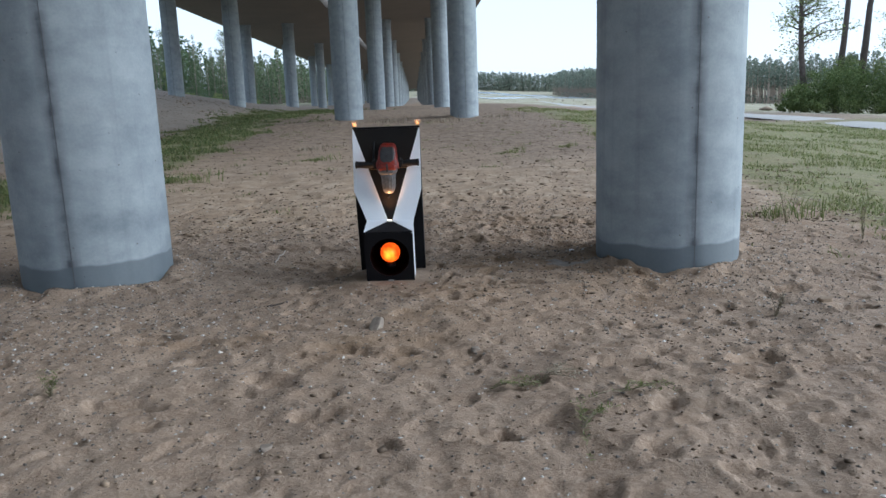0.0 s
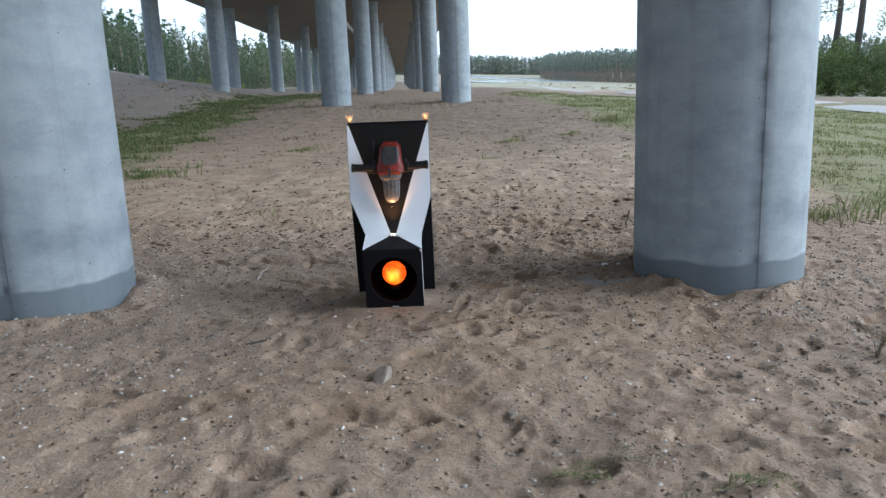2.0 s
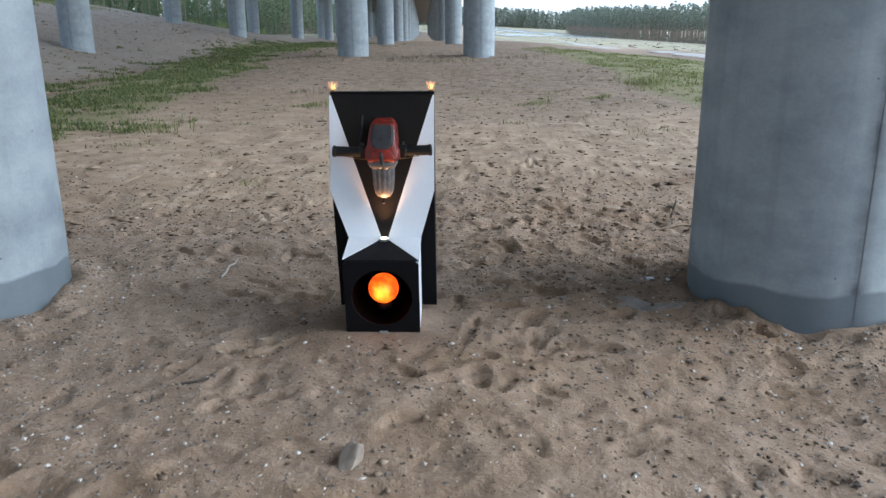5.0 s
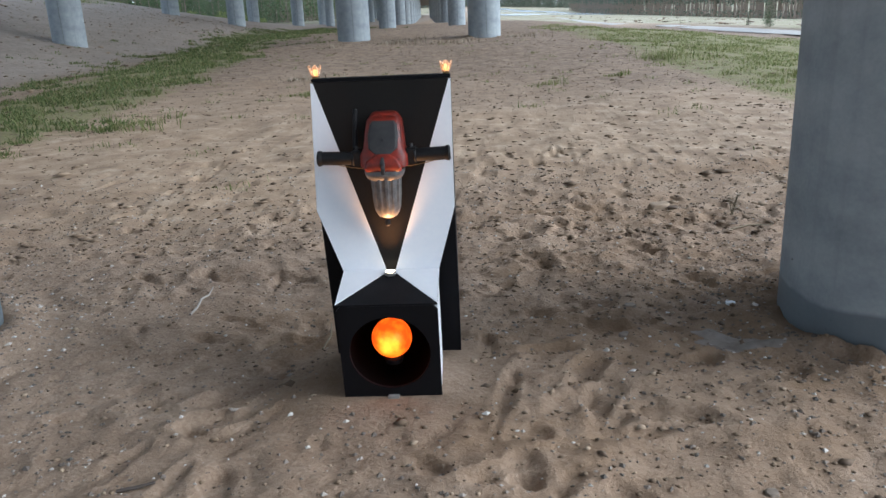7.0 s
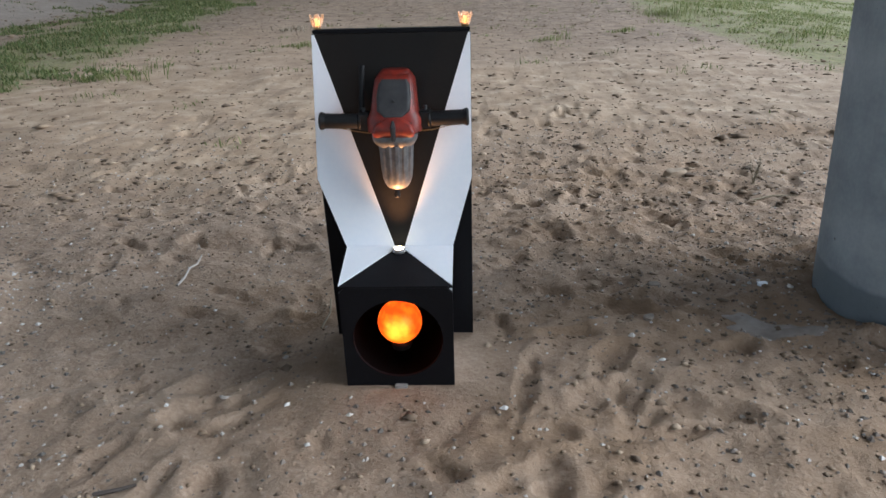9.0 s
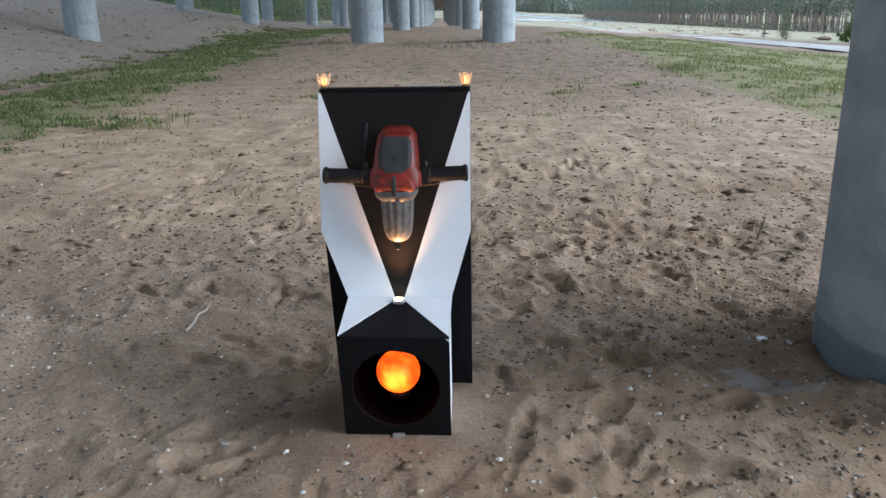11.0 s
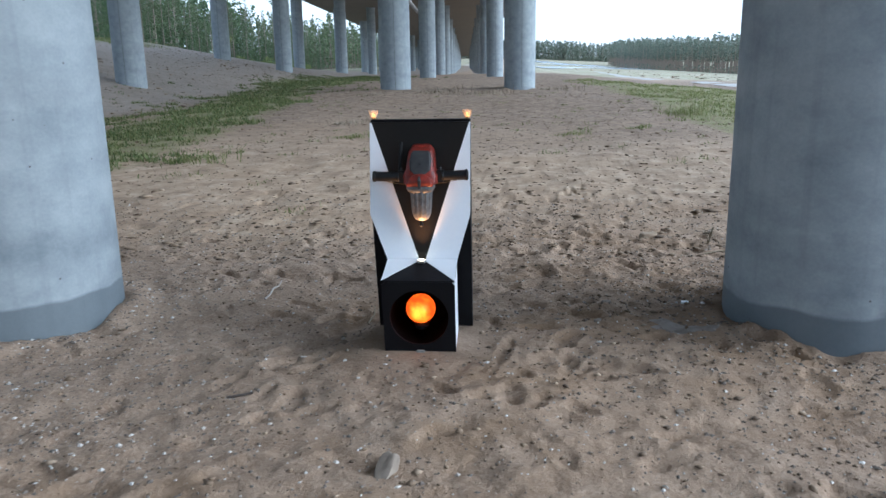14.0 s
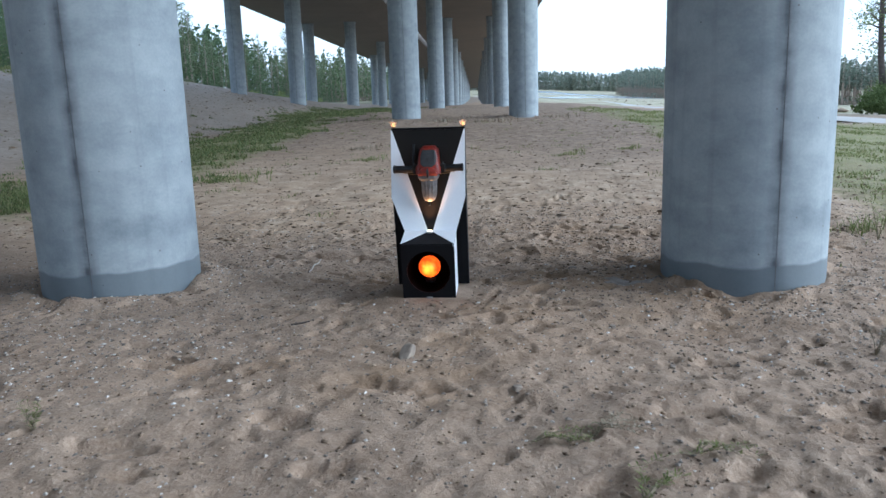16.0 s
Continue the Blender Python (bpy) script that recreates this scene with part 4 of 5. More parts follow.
ring.append(np.column_stack([rs.normal(2.0, 0.6, 900), rs.normal(4.4, 0.6, 900)]))
p = np.concatenate([p, *ring])
p = p[free_of_columns(p)]
scatter("pebbles", p, np.clip(rs.lognormal(-5.15, 0.42, len(p)), 0.0028, 0.0145), PEBBLE, "small grey, brown and white pebbles strewn on sand", "pebbles", 3)
p = np.column_stack([rs.uniform(-4.2, 4.8, 12000), 1.3 + 7.5 * rs.rand(12000)])
extra = np.column_stack([rs.normal(1.1, 0.9, 2600), rs.normal(6.2, 1.0, 2600)])
p = np.concatenate([p, extra])
p = p[free_of_columns(p)]
scatter("sand_clods", p, np.clip(rs.lognormal(-5.0, 0.5, len(p)), 0.0035, 0.026), CLOD, "small crumbled lumps of damp sand", "clods", 4, 0.55, True)
p = np.column_stack([rs.uniform(-9, 6, 19000), 7 + 26 * rs.rand(19000) ** 1.6])
p = p[free_of_columns(p)]
scatter("far_clods", p, np.clip(rs.lognormal(-4.25, 0.55, len(p)), 0.008, 0.07), CLOD, "dry lumps of sand and earth", "clods", 6, 0.38, True)
p = np.column_stack([rs.uniform(-24, -8, 4200), rs.uniform(14, 60, 4200)])
p = p[free_of_columns(p)]
scatter("bank_clods", p, np.clip(rs.lognormal(-3.4, 0.55, len(p)), 0.02, 0.2), CLOD, "dark lumps of earth on the sandy bank", "clods", 8, 0.4, True)
p = np.column_stack([rs.uniform(22, 150, 500), rs.uniform(40, 320, 500)])
scatter("field_heaps", p, np.clip(rs.lognormal(-1.0, 0.5, len(p)), 0.2, 1.1), CLOD, "low heaps of earth on the sandy field", "heaps", 9, 0.3, True)


def blades(name, pos, tall, wide, mat, label, category, seed, droop=0.5):
    """Grass: each blade a bent, pointed strip."""
    r = np.random.RandomState(seed)
    n = len(pos)
    h, a = tall * np.clip(r.lognormal(-0.25, 0.45, n), 0.25, 2.2), r.uniform(0, 6.28, n)
    w = wide * r.uniform(0.6, 1.3, n)
    out = h * droop * r.uniform(0.1, 1.1, n)
    z = level(pos[:, 0], pos[:, 1]) - 0.005
    base = np.column_stack([pos, z])
    fwd, sde = np.column_stack([np.cos(a), np.sin(a), 0 * a]), np.column_stack([-np.sin(a), np.cos(a), 0 * a])
    up = np.array([0, 0, 1.0])
    v = np.stack([base - sde * w[:, None] / 2, base + sde * w[:, None] / 2,
                  base + fwd * (out * 0.3)[:, None] + up * (h * 0.6)[:, None] + sde * w[:, None] * 0.4,
                  base + fwd * (out * 0.3)[:, None] + up * (h * 0.6)[:, None] - sde * w[:, None] * 0.4,
                  base + fwd * out[:, None] + up * h[:, None]], 1)
    k = 5 * np.arange(n)[:, None, None]
    f = k + np.array([(0, 1, 2), (0, 2, 3), (3, 2, 4)])[None]
    return tagged(quad_object(name, v.reshape(-1, 3), f.reshape(-1, 3), mat), label, category, kind="stuff")


def grown(n, x0, x1, y0, y1, seed, power=1.0, clump=0.9, thin=0.45):
    r = np.random.RandomState(seed)
    q = np.column_stack([r.uniform(x0, x1, n), y0 + (y1 - y0) * r.rand(n) ** power])
    patch = 0.34 * clump * wave(q[:, 0], q[:, 1], 0.33, 12) + 0.26 * wave(q[:, 0], q[:, 1], 0.95, 13) + 0.20 * wave(q[:, 0], q[:, 1], 2.7, 14)
    want = smooth01(grass_amount(q[:, 0], q[:, 1]) + patch, thin, thin + 0.45)
    q = q[r.rand(n) < want]
    return q[free_of_columns(q)]


q = grown(300000, -14, -4, 8, 62, 31, 1.5, 1.15, 0.46)
blades("grass_strip", q, np.full(len(q), 0.062), 0.010 + 0.0006 * q[:, 1], LUSH, "thin green grass at the foot of the bank", "grass", 32, 1.5)
q = grown(210000, 2.2, 16.0, 5, 40, 33, 1.6, 1.0, 0.50)
blades("grass_meadow", q, np.full(len(q), 0.050), 0.008 + 0.0005 * q[:, 1], GRASS, "patchy green grass beside the track", "grass", 34, 1.8)
q = grown(60000, -30, -20, 12, 60, 35, 1.0)
blades("grass_bank", q, np.full(len(q), 0.18), np.full(len(q), 0.02), GRASS, "rough grass along the top of the bank", "grass", 36)


def tufts(centres, per, spread, tall, wide, seed):
    r = np.random.RandomState(seed)
    return np.concatenate([np.column_stack([r.normal(x, spread, per), r.normal(y, spread, per)]) for x, y in centres])


rs = np.random.RandomState(44)
spots = [(x, y) for x, y in np.column_stack([rs.uniform(-6, 4.5, 90), 8 + 20 * rs.rand(90) ** 1.2])]
q = tufts(spots, 22, 0.09, 0, 0, 45)
blades("sparse_grass", q, np.full(len(q), 0.05), np.full(len(q), 0.010), GRASS, "sparse small tufts of grass on sand", "grass", 46, 1.4)


def grass_tuft(x, y, spread, tall, n, seed, dry=False):
    r = np.random.RandomState(seed)
    q = np.column_stack([r.normal(x, spread, n), r.normal(y, spread * 0.7, n)])
    ob = blades("grass_tuft", q, np.full(n, tall * 0.8), np.full(n, 0.011), DRY if dry else GRASS, "low dry brown tuft on sand" if dry else "low green tuft of grass on sand", "grass tuft", seed, 1.4)
    return ob


for k, (x, y, sp, tl, n, d) in enumerate([(4.08, 20.1, 0.35, 0.32, 260, False), (1.2, 15.6, 0.18, 0.12, 110, False), (2.5, 16.5, 0.12, 0.11, 70, False), (-2.74, 15.5, 0.22, 0.12, 130, False), (-4.3, 12.3, 0.28, 0.16, 170, False), (3.4, 7.4, 0.22, 0.20, 120, False), (-3.4, 18.0, 0.3, 0.12, 120, True), (-1.0, 12.8, 0.25, 0.05, 90, True), (-2.6, 28.5, 0.5, 0.22, 200, True), (-0.9, 28.0, 0.6, 0.2, 220, True), (1.5, 29.2, 0.5, 0.2, 160, True), (-4.6, 27.5, 0.4, 0.14, 120, True), (5.2, 16.0, 0.25, 0.2, 140, False), (6.8, 13.5, 0.25, 0.16, 130, False), (5.8, 22.5, 0.4, 0.22, 180, False), (8.3, 18.5, 0.4, 0.2, 160, False)]):
    grass_tuft(x, y, sp, tl, n, 60 + k, d)


def weed(x, y, turn, seed, length, label, mat, lying):
    """A thin plant: a few branching stems with narrow leaves."""
    r = random.Random(seed)
    z = height(x, y)
    ob = thing("weed", x, y, z, label=label, category="plant")
    leaves_v, leaves_f = [], []
    for _ in range(7):
        a = radians(turn) + r.uniform(-0.5, 0.5) + (math.pi if r.random() < 0.35 else 0)
        l = length * r.uniform(0.5, 1.1)
        pts = []
        for k in range(6):
            f = k / 5
            px, py = math.cos(a) * l * f, math.sin(a) * l * f
            rise = (0.012 + 0.02 * math.sin(3 * f)) if lying else l * 1.3 * f
            if not lying:
                px, py = px * 0.35, py * 0.35
            pts.append((px + r.uniform(-0.008, 0.008), py + r.uniform(-0.008, 0.008), (height(x + px, y + py) - z if lying else 0) + rise))
        part("stem", tube(pts, [0.0022 * (1.2 - 0.8 * k / 5) for k in range(6)], 5), DRY, ob)
        for _ in range(26):
            f = r.random() ** 0.7
            i = min(4, int(f * 5))
            p0 = Vector(pts[i]).lerp(Vector(pts[i + 1]), f * 5 - i)
            b = r.uniform(0, 6.28)
            d = Vector((math.cos(b), math.sin(b), r.uniform(0.0, 0.7))).normalized() * r.uniform(0.012, 0.034)
            s = Vector((-d.y, d.x, 0)).normalized() * 0.0032
            n = len(leaves_v)
            leaves_v += [p0, p0 + d * 0.5 + s, p0 + d, p0 + d * 0.5 - s]
            leaves_f.append((n, n + 1, n + 2, n + 3))
    tagged(mesh_object("leaves", leaves_v, leaves_f, mat, ob), kind="stuff")
    return ob


weed(0.71, 2.61, 70, 1, 0.26, "trailing grey-green weed lying on sand", GRASS, True)
weed(0.93, 2.95, 10, 2, 0.26, "trailing grey-green weed lying on sand", GRASS, True)
weed(0.36, 3.08, 12, 3, 0.30, "dry trailing weed lying on sand", GRASS, True)
weed(0.60, 3.14, 15, 8, 0.22, "dry trailing weed lying on sand", DRY, True)
weed(3.25, 6.9, 30, 4, 0.30, "grey-green weed growing in sand", GRASS, False)
weed(3.6, 6.2, 70, 5, 0.25, "grey-green weed growing in sand", GRASS, False)
weed(1.62, 7.45, 0, 6, 0.11, "thin dry stalks standing in sand", DRY, False)
weed(2.1, 4.2, 0, 7, 0.13, "thin dry stalks standing in sand", DRY, False)
weed(-1.7, 3.1, 0, 9, 0.10, "small green seedling in sand", GRASS, False)


def twig(points, r0, label, mat=DRY):
    ob = part("twig", tube([(x, y, height(x, y) + z) for x, y, z in points], [r0 * (1.1 - 0.6 * k / len(points)) for k in range(len(points))], 6), mat, None, smooth=True)
    return tagged(ob, label, "twig")


twig([(-1.335, 6.06, 0.004), (-1.325, 6.13, 0.012), (-1.318, 6.19, 0.03), (-1.30, 6.24, 0.03), (-1.295, 6.30, 0.04)], 0.006, "pale dry twig lying on sand", BIRCH_BARK)
twig([(-0.62, 5.62, 0.004), (-0.60, 5.72, 0.02), (-0.61, 5.80, 0.04)], 0.004, "thin dry twig beside the lamp")
twig([(1.5, 7.1, 0.004), (1.62, 7.14, 0.012), (1.75, 7.12, 0.01)], 0.006, "dark dry twig lying on sand")
twig([(-1.05, 4.62, 0.003), (-0.98, 4.63, 0.008), (-0.94, 4.64, 0.004)], 0.006, "brown scrap of bark on sand", DARK_BARK)


def stone(x, y, sx, sy, sz, tilt, turn, seed, label, mat=None):
    r = random.Random(seed)
    bm = bmesh.new()
    bmesh.ops.create_icosphere(bm, subdivisions=3, radius=1)
    for v in bm.verts:
        k = 1 + 0.22 * noise.noise(v.co * 1.3 + Vector((seed, 0, 0))) + 0.08 * noise.noise(v.co * 3.5 + Vector((0, seed, 0)))
        q = Vector((max(-0.8, min(0.8, v.co.x)), max(-0.75, min(0.8, v.co.y)), max(-0.6, min(0.55, v.co.z))))
        v.co = Vector((q.x * sx * k, q.y * sy * k, q.z * sz * k))
    bm.transform(Matrix.Rotation(radians(turn), 4, "Z") @ Matrix.Rotation(radians(tilt), 4, "X"))
    ob = part("stone", bm, mat or ROCK, None, smooth=True)
    ob.location = (x, y, height(x, y) + sz * 0.12)
    return tagged(ob, label, "stone")


stone(-0.262, 4.00, 0.036, 0.078, 0.040, 36, -24, 3, "flat grey-brown stone half sunk in sand")
stone(1.22, 7.66, 0.085, 0.06, 0.05, 0, 20, 5, "dark rough clod lying on sand", CLOD)
stone(1.30, 7.62, 0.04, 0.04, 0.03, 0, 70, 6, "dark rough clod lying on sand", CLOD)
stone(0.69, 5.88, 0.03, 0.025, 0.02, 0, 10, 8, "small dark stone on sand")
stone(0.62, 5.62, 0.03, 0.022, 0.018, 0, 60, 9, "small dark stone on sand")
stone(1.12, 5.86, 0.024, 0.018, 0.012, 0, 0, 10, "pale flat stone on sand", WHITE)
stone(-0.55, 2.55, 0.03, 0.026, 0.02, 0, 40, 11, "pale rounded stone on sand")
stone(1.75, 3.62, 0.024, 0.02, 0.016, 0, 40, 12, "small pale stone on sand")
stone(0.83, 4.55, 0.02, 0.022, 0.016, 0, 10, 13, "small grey stone on sand")
stone(1.05, 3.95, 0.022, 0.018, 0.015, 0, 80, 14, "small pale stone on sand")
stone(0.30, 3.60, 0.024, 0.022, 0.02, 0, 20, 15, "small dark stone on sand")
stone(2.45, 4.35, 0.05, 0.035, 0.03, 0, 15, 16, "dark clod beside a trodden hole", CLOD)
stone(2.65, 4.25, 0.045, 0.03, 0.025, 0, 70, 17, "dark clod beside a trodden hole", CLOD)


def cement_patch(x, y, a, b, turn):
    """A spill of hardened grey grout, thin and uneven at the edge."""
    verts, faces = [], []
    seg, rings = 40, 6
    c, s = math.cos(radians(turn)), math.sin(radians(turn))
    for k in range(rings + 1):
        for m in range(seg):
            t = 2 * math.pi * m / seg
            w = (k / rings) * (1 + 0.22 * math.sin(3 * t + 1) + 0.12 * math.sin(7 * t))
            u, v = a * w * math.cos(t), b * w * math.sin(t)
            px, py = x + c * u - s * v, y + s * u + c * v
            verts.append((px, py, height(px, py) + 0.007 * (1 - (k / rings) ** 3) - 0.003 * (k == rings)))
    faces = [(k * seg + m, k * seg + (m + 1) % seg, (k + 1) * seg + (m + 1) % seg, (k + 1) * seg + m) for k in range(rings) for m in range(seg)]
    return tagged(mesh_object("grout_spill", verts, faces, GROUT, smooth=True), "grey grout spilt on sand by the column", "grout")


cement_patch(1.02, 5.52, 0.17, 0.075, -28)


# ---- trees ----
def clumps(r, centres, sizes, flat, leaves, slim=0.6, leaf=1.0):
    """Foliage: round each centre a spray of small leaf quads."""
    v, f = [], []
    for (cx, cy, cz), s in zip(centres, sizes):
        for _ in range(leaves):
            d = Vector((r.gauss(0, 1), r.gauss(0, 1), r.gauss(0, flat)))
            p = Vector((cx, cy, cz)) + d * s * 0.5
            u = Vector((r.gauss(0, 1), r.gauss(0, 1), r.gauss(0, 0.6))).normalized()
            w = u.cross(Vector((r.gauss(0, 1), r.gauss(0, 1), r.gauss(0, 1)))).normalized()
            k = s * leaf * r.uniform(0.13, 0.28)
            n = len(v)
            v += [p - u * k - w * k * slim * 0.5, p + u * k * 0.1 - w * k * slim, p + u * k, p + u * k * 0.1 + w * k * slim]
            f.append((n, n + 1, n + 2, n + 3))
    return v, f


def crown_points(kind, h, r):
    pts, sizes, limbs = [], [], []
    if kind == "pine":
        z0 = h * r.uniform(0.36, 0.5)
        for _ in range(62):
            f = r.random() ** 0.85
            z = z0 + (h - z0) * f
            rad = h * 0.115 * (0.3 + 0.75 * math.sin(math.pi * min(1, 0.3 + 0.68 * f))) * r.uniform(0.15, 1.0)
            a = r.uniform(0, 6.28)
            pts.append((rad * math.cos(a), rad * math.sin(a), z))
            sizes.append(h * 0.055 * r.uniform(0.7, 1.2))
            limbs.append((z - 0.05 * h * r.random(), pts[-1]))
    elif kind == "spruce":
        # whorls of drooping boughs, each a row of small sprays, narrowing to a point
        z0 = h * r.uniform(0.03, 0.10)
        for k in range(24):
            f = (k + r.random()) / 24
            reach = h * 0.155 * (1 - f) ** 0.8 * r.uniform(0.75, 1.1)
            for _ in range(6 if f < 0.75 else 4):
                a, l = r.uniform(0, 6.28), reach * r.uniform(0.55, 1.0)
                for q in ((0.4, 0.72, 1.0) if l > 0.6 else (0.6, 1.0)):
                    pts.append((q * l * math.cos(a), q * l * math.sin(a), z0 + (h - z0) * f - 0.35 * q * q * l))
                    sizes.append(h * (0.026 + 0.036 * (1 - f)) * r.uniform(0.8, 1.2))
                limbs.append((z0 + (h - z0) * f, pts[-1]))
    else:
        z0 = h * 0.3
        for _ in range(44):
            f = r.random()
            z = z0 + (h - z0) * f
            rad = h * 0.21 * math.sin(math.pi * (0.12 + 0.82 * f)) * r.uniform(0.25, 1.0)
            a = r.uniform(0, 6.28)
            pts.append((rad * math.cos(a), rad * math.sin(a), z))
            sizes.append(h * 0.075 * r.uniform(0.7, 1.3))
            limbs.append((z - 0.10 * h, pts[-1]))
    return pts, sizes, limbs


def add_tube(bm, pts, rad, seg):
    t = tube(pts, rad, seg)
    me = bpy.data.meshes.new("tmp")
    t.to_mesh(me)
    t.free()
    bm.from_mesh(me)
    bpy.data.meshes.remove(me)


LOOKS = {"pine": (NEEDLE, BARK, "pine_tree", "tall pine with a bare reddish trunk in the wood"), "spruce": (SPRUCE, BARK, "spruce_tree", "dark green spruce at the edge of the wood"), "birch": (LEAF, BIRCH_BARK, "birch_tree", "young leafy birch at the edge of the wood")}


def tree(kind, h, seed, leaves=26, label=None, group="trees of the wood", r0=None):
    r = random.Random(seed)
    leafmat, bark, name, text = LOOKS[kind]
    ob = thing(name, 0, 0, 0, label=label or text, category="tree", group=group)
    pts, sizes, limbs = crown_points(kind, h, r)
    bm = bmesh.new()
    r0 = r0 or h * 0.0105
    bend = [(r.gauss(0, 0.006) * h * k / 5, r.gauss(0, 0.006) * h * k / 5, h * 0.97 * k / 5 - (0.3 if k == 0 else 0)) for k in range(6)]
    add_tube(bm, bend, [r0 * (1.05 - 0.17 * k) for k in range(6)], 8)
    for z, p in limbs[::2]:
        k = min(4.99, z / (h * 0.97) * 5)
        b0 = Vector(bend[int(k)]).lerp(Vector(bend[int(k) + 1]), k - int(k))
        add_tube(bm, [b0, b0.lerp(Vector(p), 0.55) + Vector((0, 0, 0.01 * h)), p], [r0 * 0.3, r0 * 0.2, r0 * 0.08], 4)
    part("trunk", bm, bark, ob, smooth=True)
    v, f = clumps(r, pts, sizes, 0.55 if kind != "birch" else 0.9, 10 if kind == "spruce" else leaves, 0.6 if kind == "birch" else 0.3)
    mesh_object("crown", v, f, leafmat, ob)
    return ob


rs = random.Random(77)
protos = {"pine": [tree("pine", 12 + k * 0.4, 10 + k, 30) for k in range(4)], "spruce": [tree("spruce", 11 + k * 0.5, 20 + k) for k in range(4)], "birch": [tree("birch", 8, 30, 60), tree("birch", 9, 31, 60)]}
used = set()


def plant_tree(kind, x, y, scale):
    ob = rs.choice(protos[kind])
    m = pose(x, y, float(base_level(np.array([x]), np.array([y]))[0]), 0, 0, rs.uniform(0, 360))
    if ob.name not in used:
        used.add(ob.name)
        ob.matrix_basis = m
        ob.scale = (scale,) * 3
        return
    c = copy_thing(ob, m)
    c.scale = (scale,) * 3


for row in range(4):
    y = 26.0
    while y < 190:
        x = -44 - 3.6 * row - rs.uniform(0, 2.6) + 0.012 * (y - 60)
        kind = rs.choices(("pine", "spruce", "birch"), (2, 8, 0.8) if row == 0 else (4, 7, 0.2))[0]
        plant_tree(kind, x, y, rs.uniform(0.72, 1.12) * (0.8 if row == 0 and kind != "pine" else 1.0))
        y += rs.uniform(1.8, 3.4) * (1 + y / 170)
for kind in protos:
    for k, ob in enumerate(protos[kind]):
        if ob.name not in used:
            ob.matrix_basis = pose(-43.5 - 0.6 * k, 40 + 17 * k, float(base_level(np.array([-43.5]), np.array([40 + 17 * k]))[0]), 0, 0, 40 * k)


def woods(name, spots, label, crown_mat, seed, quads=36, bare=0.5, stem=0.008, leaf=(0.012, 0.03), bark=None):
    """A far wood: rows of trunks and ragged crowns in one piece each."""
    r = np.random.RandomState(seed)
    sp = np.array(spots)
    n, x, y, h = len(sp), sp[:, 0], sp[:, 1], sp[:, 2]
    z, w = base_level(x, y), h * stem
    tv = np.stack([np.stack([x - w, y, z - 0.5], 1), np.stack([x + w, y, z - 0.5], 1), np.stack([x, y + w * 1.5, z - 0.5], 1), np.stack([x + 0.2 * w, y, z + h * 0.95], 1), np.stack([x - 0.2 * w, y, z + h * 0.95], 1)], 1)
    tf = 5 * np.arange(n)[:, None, None] + np.array([(0, 1, 3, 4), (2, 0, 4, 3)])[None]
    f = r.rand(n, quads)
    b = (bare * r.uniform(0.8, 1.15, n))[:, None]
    rad = h[:, None] * 0.17 * (1.08 - f) ** 0.7 * r.uniform(0.1, 1, (n, quads))
    a = r.uniform(0, 6.28, (n, quads))
    up = np.where(r.rand(n, quads) < 0.07, 0.2 * f, b + (1 - b) * f)
    p = np.stack([x[:, None] + rad * np.cos(a), y[:, None] + rad * np.sin(a), z[:, None] + h[:, None] * up - 0.2 * rad], -1)
    k = (h[:, None] * r.uniform(leaf[0], leaf[1], (n, quads)))[..., None]
    u = r.normal(size=(n, quads, 3)) * (1, 1, 0.7)
    u /= np.linalg.norm(u, axis=-1, keepdims=True)
    q = np.cross(u, r.normal(size=(n, quads, 3)))
    q /= np.linalg.norm(q, axis=-1, keepdims=True)
    cv = np.stack([p - u * k, p - q * k * 0.6, p + u * k, p + q * k * 0.6], 2)
    top = thing(name, 0, 0, 0, label=label, category="wood", kind="stuff")
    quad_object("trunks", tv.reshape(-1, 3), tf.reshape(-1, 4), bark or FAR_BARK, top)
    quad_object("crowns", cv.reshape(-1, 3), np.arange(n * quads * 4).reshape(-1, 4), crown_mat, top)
    return top


def along(line, spacing, rows, gap, h, seed):
    r = random.Random(seed)
    out = []
    for (x0, y0), (x1, y1) in zip(line, line[1:]):
        d = math.hypot(x1 - x0, y1 - y0)
        nx, ny = -(y1 - y0) / d, (x1 - x0) / d
        for k in range(int(d / spacing)):
            for row in range(rows):
                f, o = (k + r.random()) * spacing / d, row * gap + r.uniform(-0.4, 0.4) * gap
                out.append((x0 + (x1 - x0) * f + nx * o, y0 + (y1 - y0) * f + ny * o, h * r.uniform(0.78, 1.15)))
    return out


woods("pine_wood", along([(430, 190), (250, 262), (170, 300), (123, 338), (76, 540), (86, 720)][::-1], 2.2, 6, 5, 17.5, 1), "pine wood with tall bare trunks beyond the field", HAZED_NEEDLE, 2, 80, 0.46, 0.013, (0.016, 0.04))
woods("far_wood", along([(-260, 930), (-60, 900), (60, 900), (160, 960), (260, 1000)], 1.9, 4, 9, 19, 3), "far dark line of woods", HAZED_NEEDLE, 4, 70, 0.08, 0.008, (0.03, 0.06))
# below y = 20 this wood is unseen, added to cut light from the left
woods("deep_wood", along([(-56, -110), (-58, 20), (-60, 190)], 2.2, 5, 4.5, 14, 5), "dense wood behind the bank, with an unseen stretch added to block light", SPRUCE, 6, 190, 0.06, 0.008, (0.014, 0.036), DARK_BARK)
woods("left_wood", along([(-44, 190), (-50, 300), (-70, 480), (-150, 700)], 3.0, 6, 4, 12.5, 7), "pine and spruce wood along the bridges", NEEDLE, 8, 80, 0.2, 0.008, (0.018, 0.038), BARK)


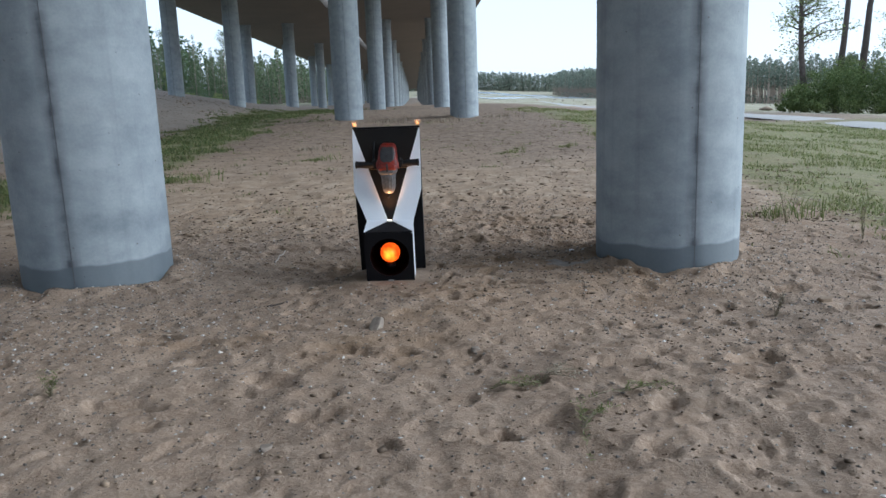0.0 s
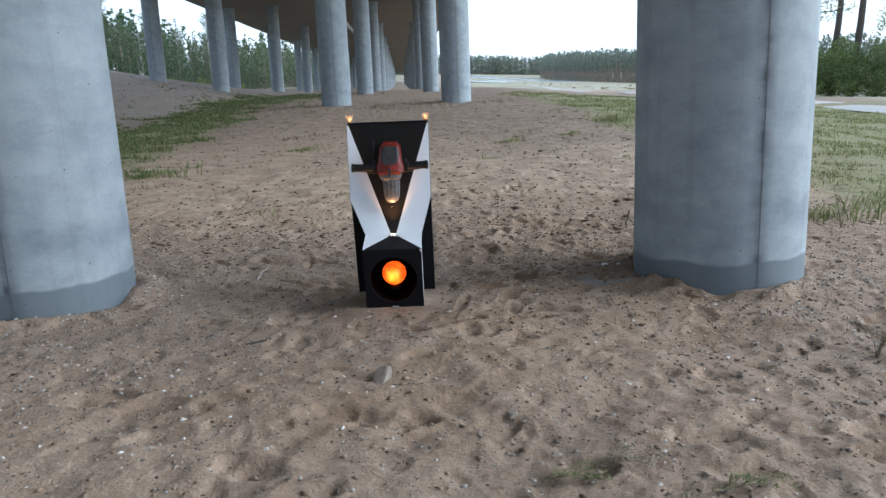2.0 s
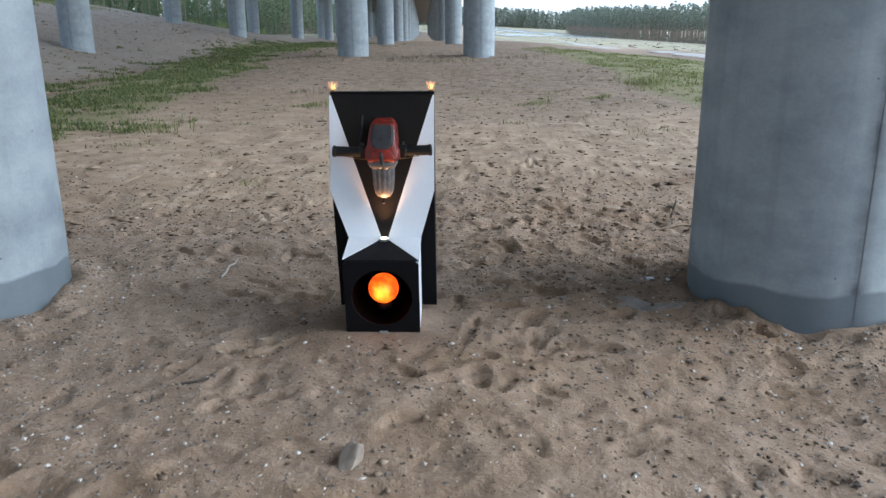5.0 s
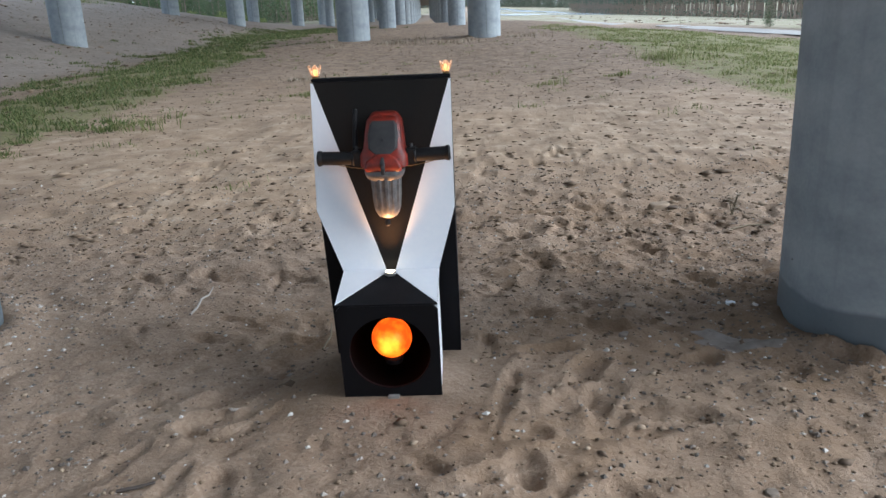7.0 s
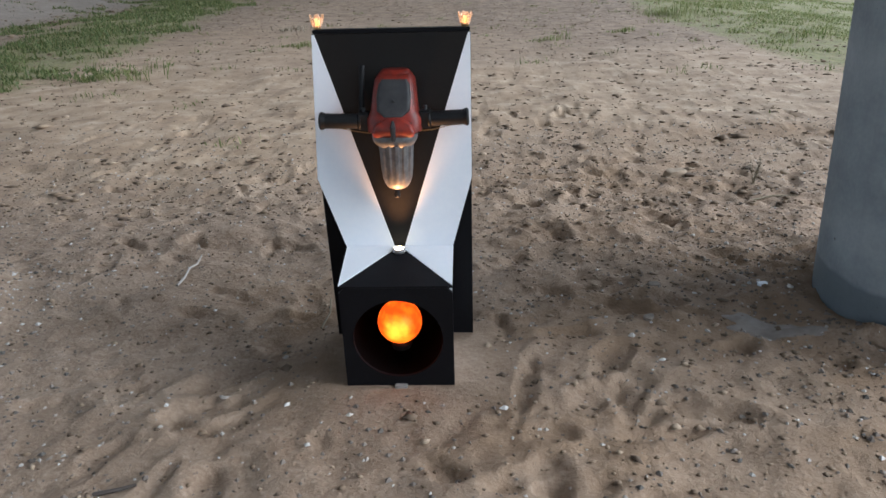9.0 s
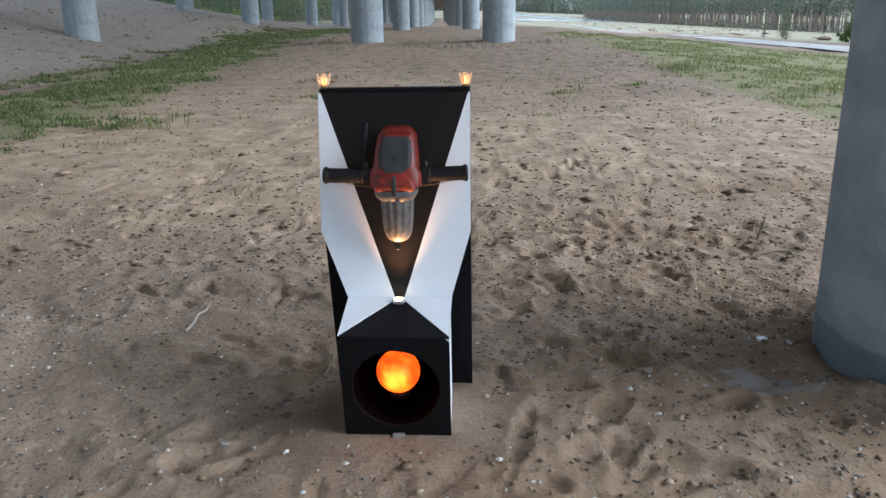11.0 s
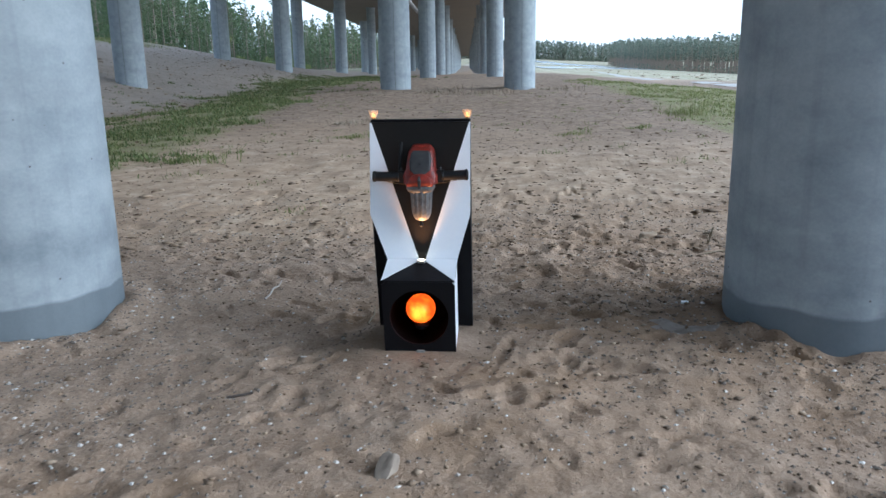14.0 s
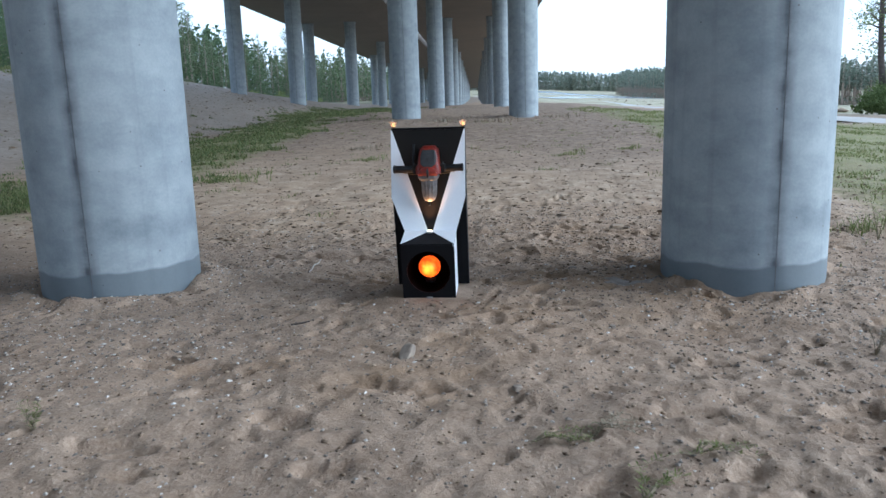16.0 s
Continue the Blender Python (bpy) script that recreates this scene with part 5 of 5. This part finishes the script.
def thicket(name, spots, mat, label, seed, leaves, leaf):
    """Leafy bushes grown together, each of many ragged sprays."""
    r = random.Random(seed)
    v, f = [], []
    for x, y, rad, h in spots:
        z = float(base_level(np.array([x]), np.array([y]))[0])
        sprays = max(12, int(leaves / 60))
        for _ in range(sprays):
            d = Vector((r.gauss(0, 1), r.gauss(0, 1), r.gauss(0, 1))).normalized() * r.uniform(0.45, 1.15)
            c = Vector((x + d.x * rad, y + d.y * rad, z + max(0.15, h * 0.5 + d.z * h * 0.5)))
            size = rad * r.uniform(0.10, 0.22)
            for _ in range(60):
                p = c + Vector((r.gauss(0, 1), r.gauss(0, 1), r.gauss(0, 0.8))) * size
                if p.z < z + 0.03:
                    continue
                u = Vector((r.gauss(0, 1), r.gauss(0, 1), r.gauss(0, 1))).normalized() * leaf * r.uniform(0.6, 1.3)
                w = u.cross(Vector((r.gauss(0, 1), r.gauss(0, 1), r.gauss(0, 1)))).normalized() * leaf * 0.6
                n = len(v)
                v += [p - u, p - w, p + u, p + w]
                f.append((n, n + 1, n + 2, n + 3))
    return tagged(mesh_object(name, v, f, mat), label, "bush", kind="stuff")


thicket("hazel_thicket", [(23.2, 54.0, 0.9, 1.7), (24.4, 54.3, 1.2, 2.6), (25.8, 53.6, 1.5, 3.1), (27.2, 53.0, 1.5, 2.9), (28.6, 52.0, 1.3, 2.6)], LEAF_DARK, "dense dark green bushes beside the gravel track", 5, 6000, 0.058)
thicket("birch_thicket", [(26.6, 55.0, 1.3, 3.8), (29.4, 52.4, 1.7, 5.2), (31.2, 51.2, 2.0, 6.2), (33.4, 49.6, 2.2, 6.0)], LEAF, "light green young birches beside the gravel track", 15, 7600, 0.058)
thicket("low_bushes", [(23.8, 52.6, 0.7, 0.9), (25.6, 51.9, 0.8, 1.1), (27.5, 51.2, 0.8, 1.2), (30.0, 50.0, 0.9, 1.3), (22.6, 55.0, 0.5, 0.7)], LEAF, "low light green bushes beside the gravel track", 25, 1200, 0.07)
rs2 = random.Random(9)
thicket("undergrowth", [(-42.5 - rs2.uniform(0, 2), 28 + 2.4 * k + rs2.uniform(-1, 1), rs2.uniform(0.8, 1.5), rs2.uniform(1.0, 2.4)) for k in range(60)], LEAF, "low bushes along the edge of the wood", 6, 720, 0.11)


def roadside_tree(kind, x, y, h, seed, r0, label, leaves, lean_x, limbs_from, spray):
    """A tall tree whose sparse boughs begin high up."""
    r = random.Random(seed)
    leafmat, _, name, _ = LOOKS[kind]
    bark = DARK_BARK
    z0 = float(base_level(np.array([x]), np.array([y]))[0])
    ob = thing(name, x, y, z0, label=label, category="tree", group="trees beside the track")
    bm = bmesh.new()
    bend = [(lean_x * k / 7 + r.gauss(0, 0.07) * (k > 0), r.gauss(0, 0.07) * (k > 0), h * k / 7 - (0.3 if k == 0 else 0)) for k in range(8)]
    add_tube(bm, bend, [r0 * (1.05 - 0.11 * k) for k in range(8)], 10)
    pts, sizes = [], []
    for _ in range(spray):
        f = r.uniform(limbs_from, 1.0)
        k = min(6.99, f * 7)
        b0 = Vector(bend[int(k)]).lerp(Vector(bend[int(k) + 1]), k - int(k))
        a, l = r.uniform(0, 6.28), r.uniform(0.35, 1.0) * h * 0.24 * (1.3 - 0.6 * f)
        tip = b0 + Vector((math.cos(a) * l, math.sin(a) * l, l * r.uniform(-0.1, 0.5)))
        mid = b0.lerp(tip, 0.5) + Vector((0, 0, l * 0.12))
        add_tube(bm, [b0, mid, tip], [r0 * 0.28, r0 * 0.18, r0 * 0.06], 5)
        for q in (0.5, 0.75, 1.0):
            pts.append(tuple(b0.lerp(tip, q) + Vector((r.gauss(0, 0.25), r.gauss(0, 0.25), r.gauss(0, 0.2)))))
            sizes.append(r.uniform(0.4, 0.9))
    part("trunk", bm, bark, ob, smooth=True)
    v, f = clumps(r, pts, sizes, 0.7, int(leaves * 1.7), 0.5, 0.55)
    mesh_object("crown", v, f, leafmat, ob)
    return ob


roadside_tree("birch", 24.2, 55.5, 13, 41, 0.24, "dark-stemmed leafy tree behind the bushes", 30, -1.0, 0.30, 46)
roadside_tree("pine", 26.6, 56.0, 17, 42, 0.24, "tall thin pine with a bare trunk", 34, 0.9, 0.62, 24)
roadside_tree("pine", 28.0, 56.0, 17, 43, 0.27, "tall thin pine with a bare trunk", 34, 1.4, 0.55, 26)
roadside_tree("birch", 31.5, 55.0, 12, 44, 0.2, "leafy birch behind the bushes", 46, 0.3, 0.3, 42)
for k, (x, y, h) in enumerate([(21.4, 62, 2.6), (25.5, 74, 2.0), (31, 90, 3.0), (22.5, 70, 1.4)]):
    t = tree("spruce", h, 200 + k, 30, "small young spruce on the field", "young spruces on the field", 0.04)
    t.location = (x, y, float(base_level(np.array([x]), np.array([y]))[0]))
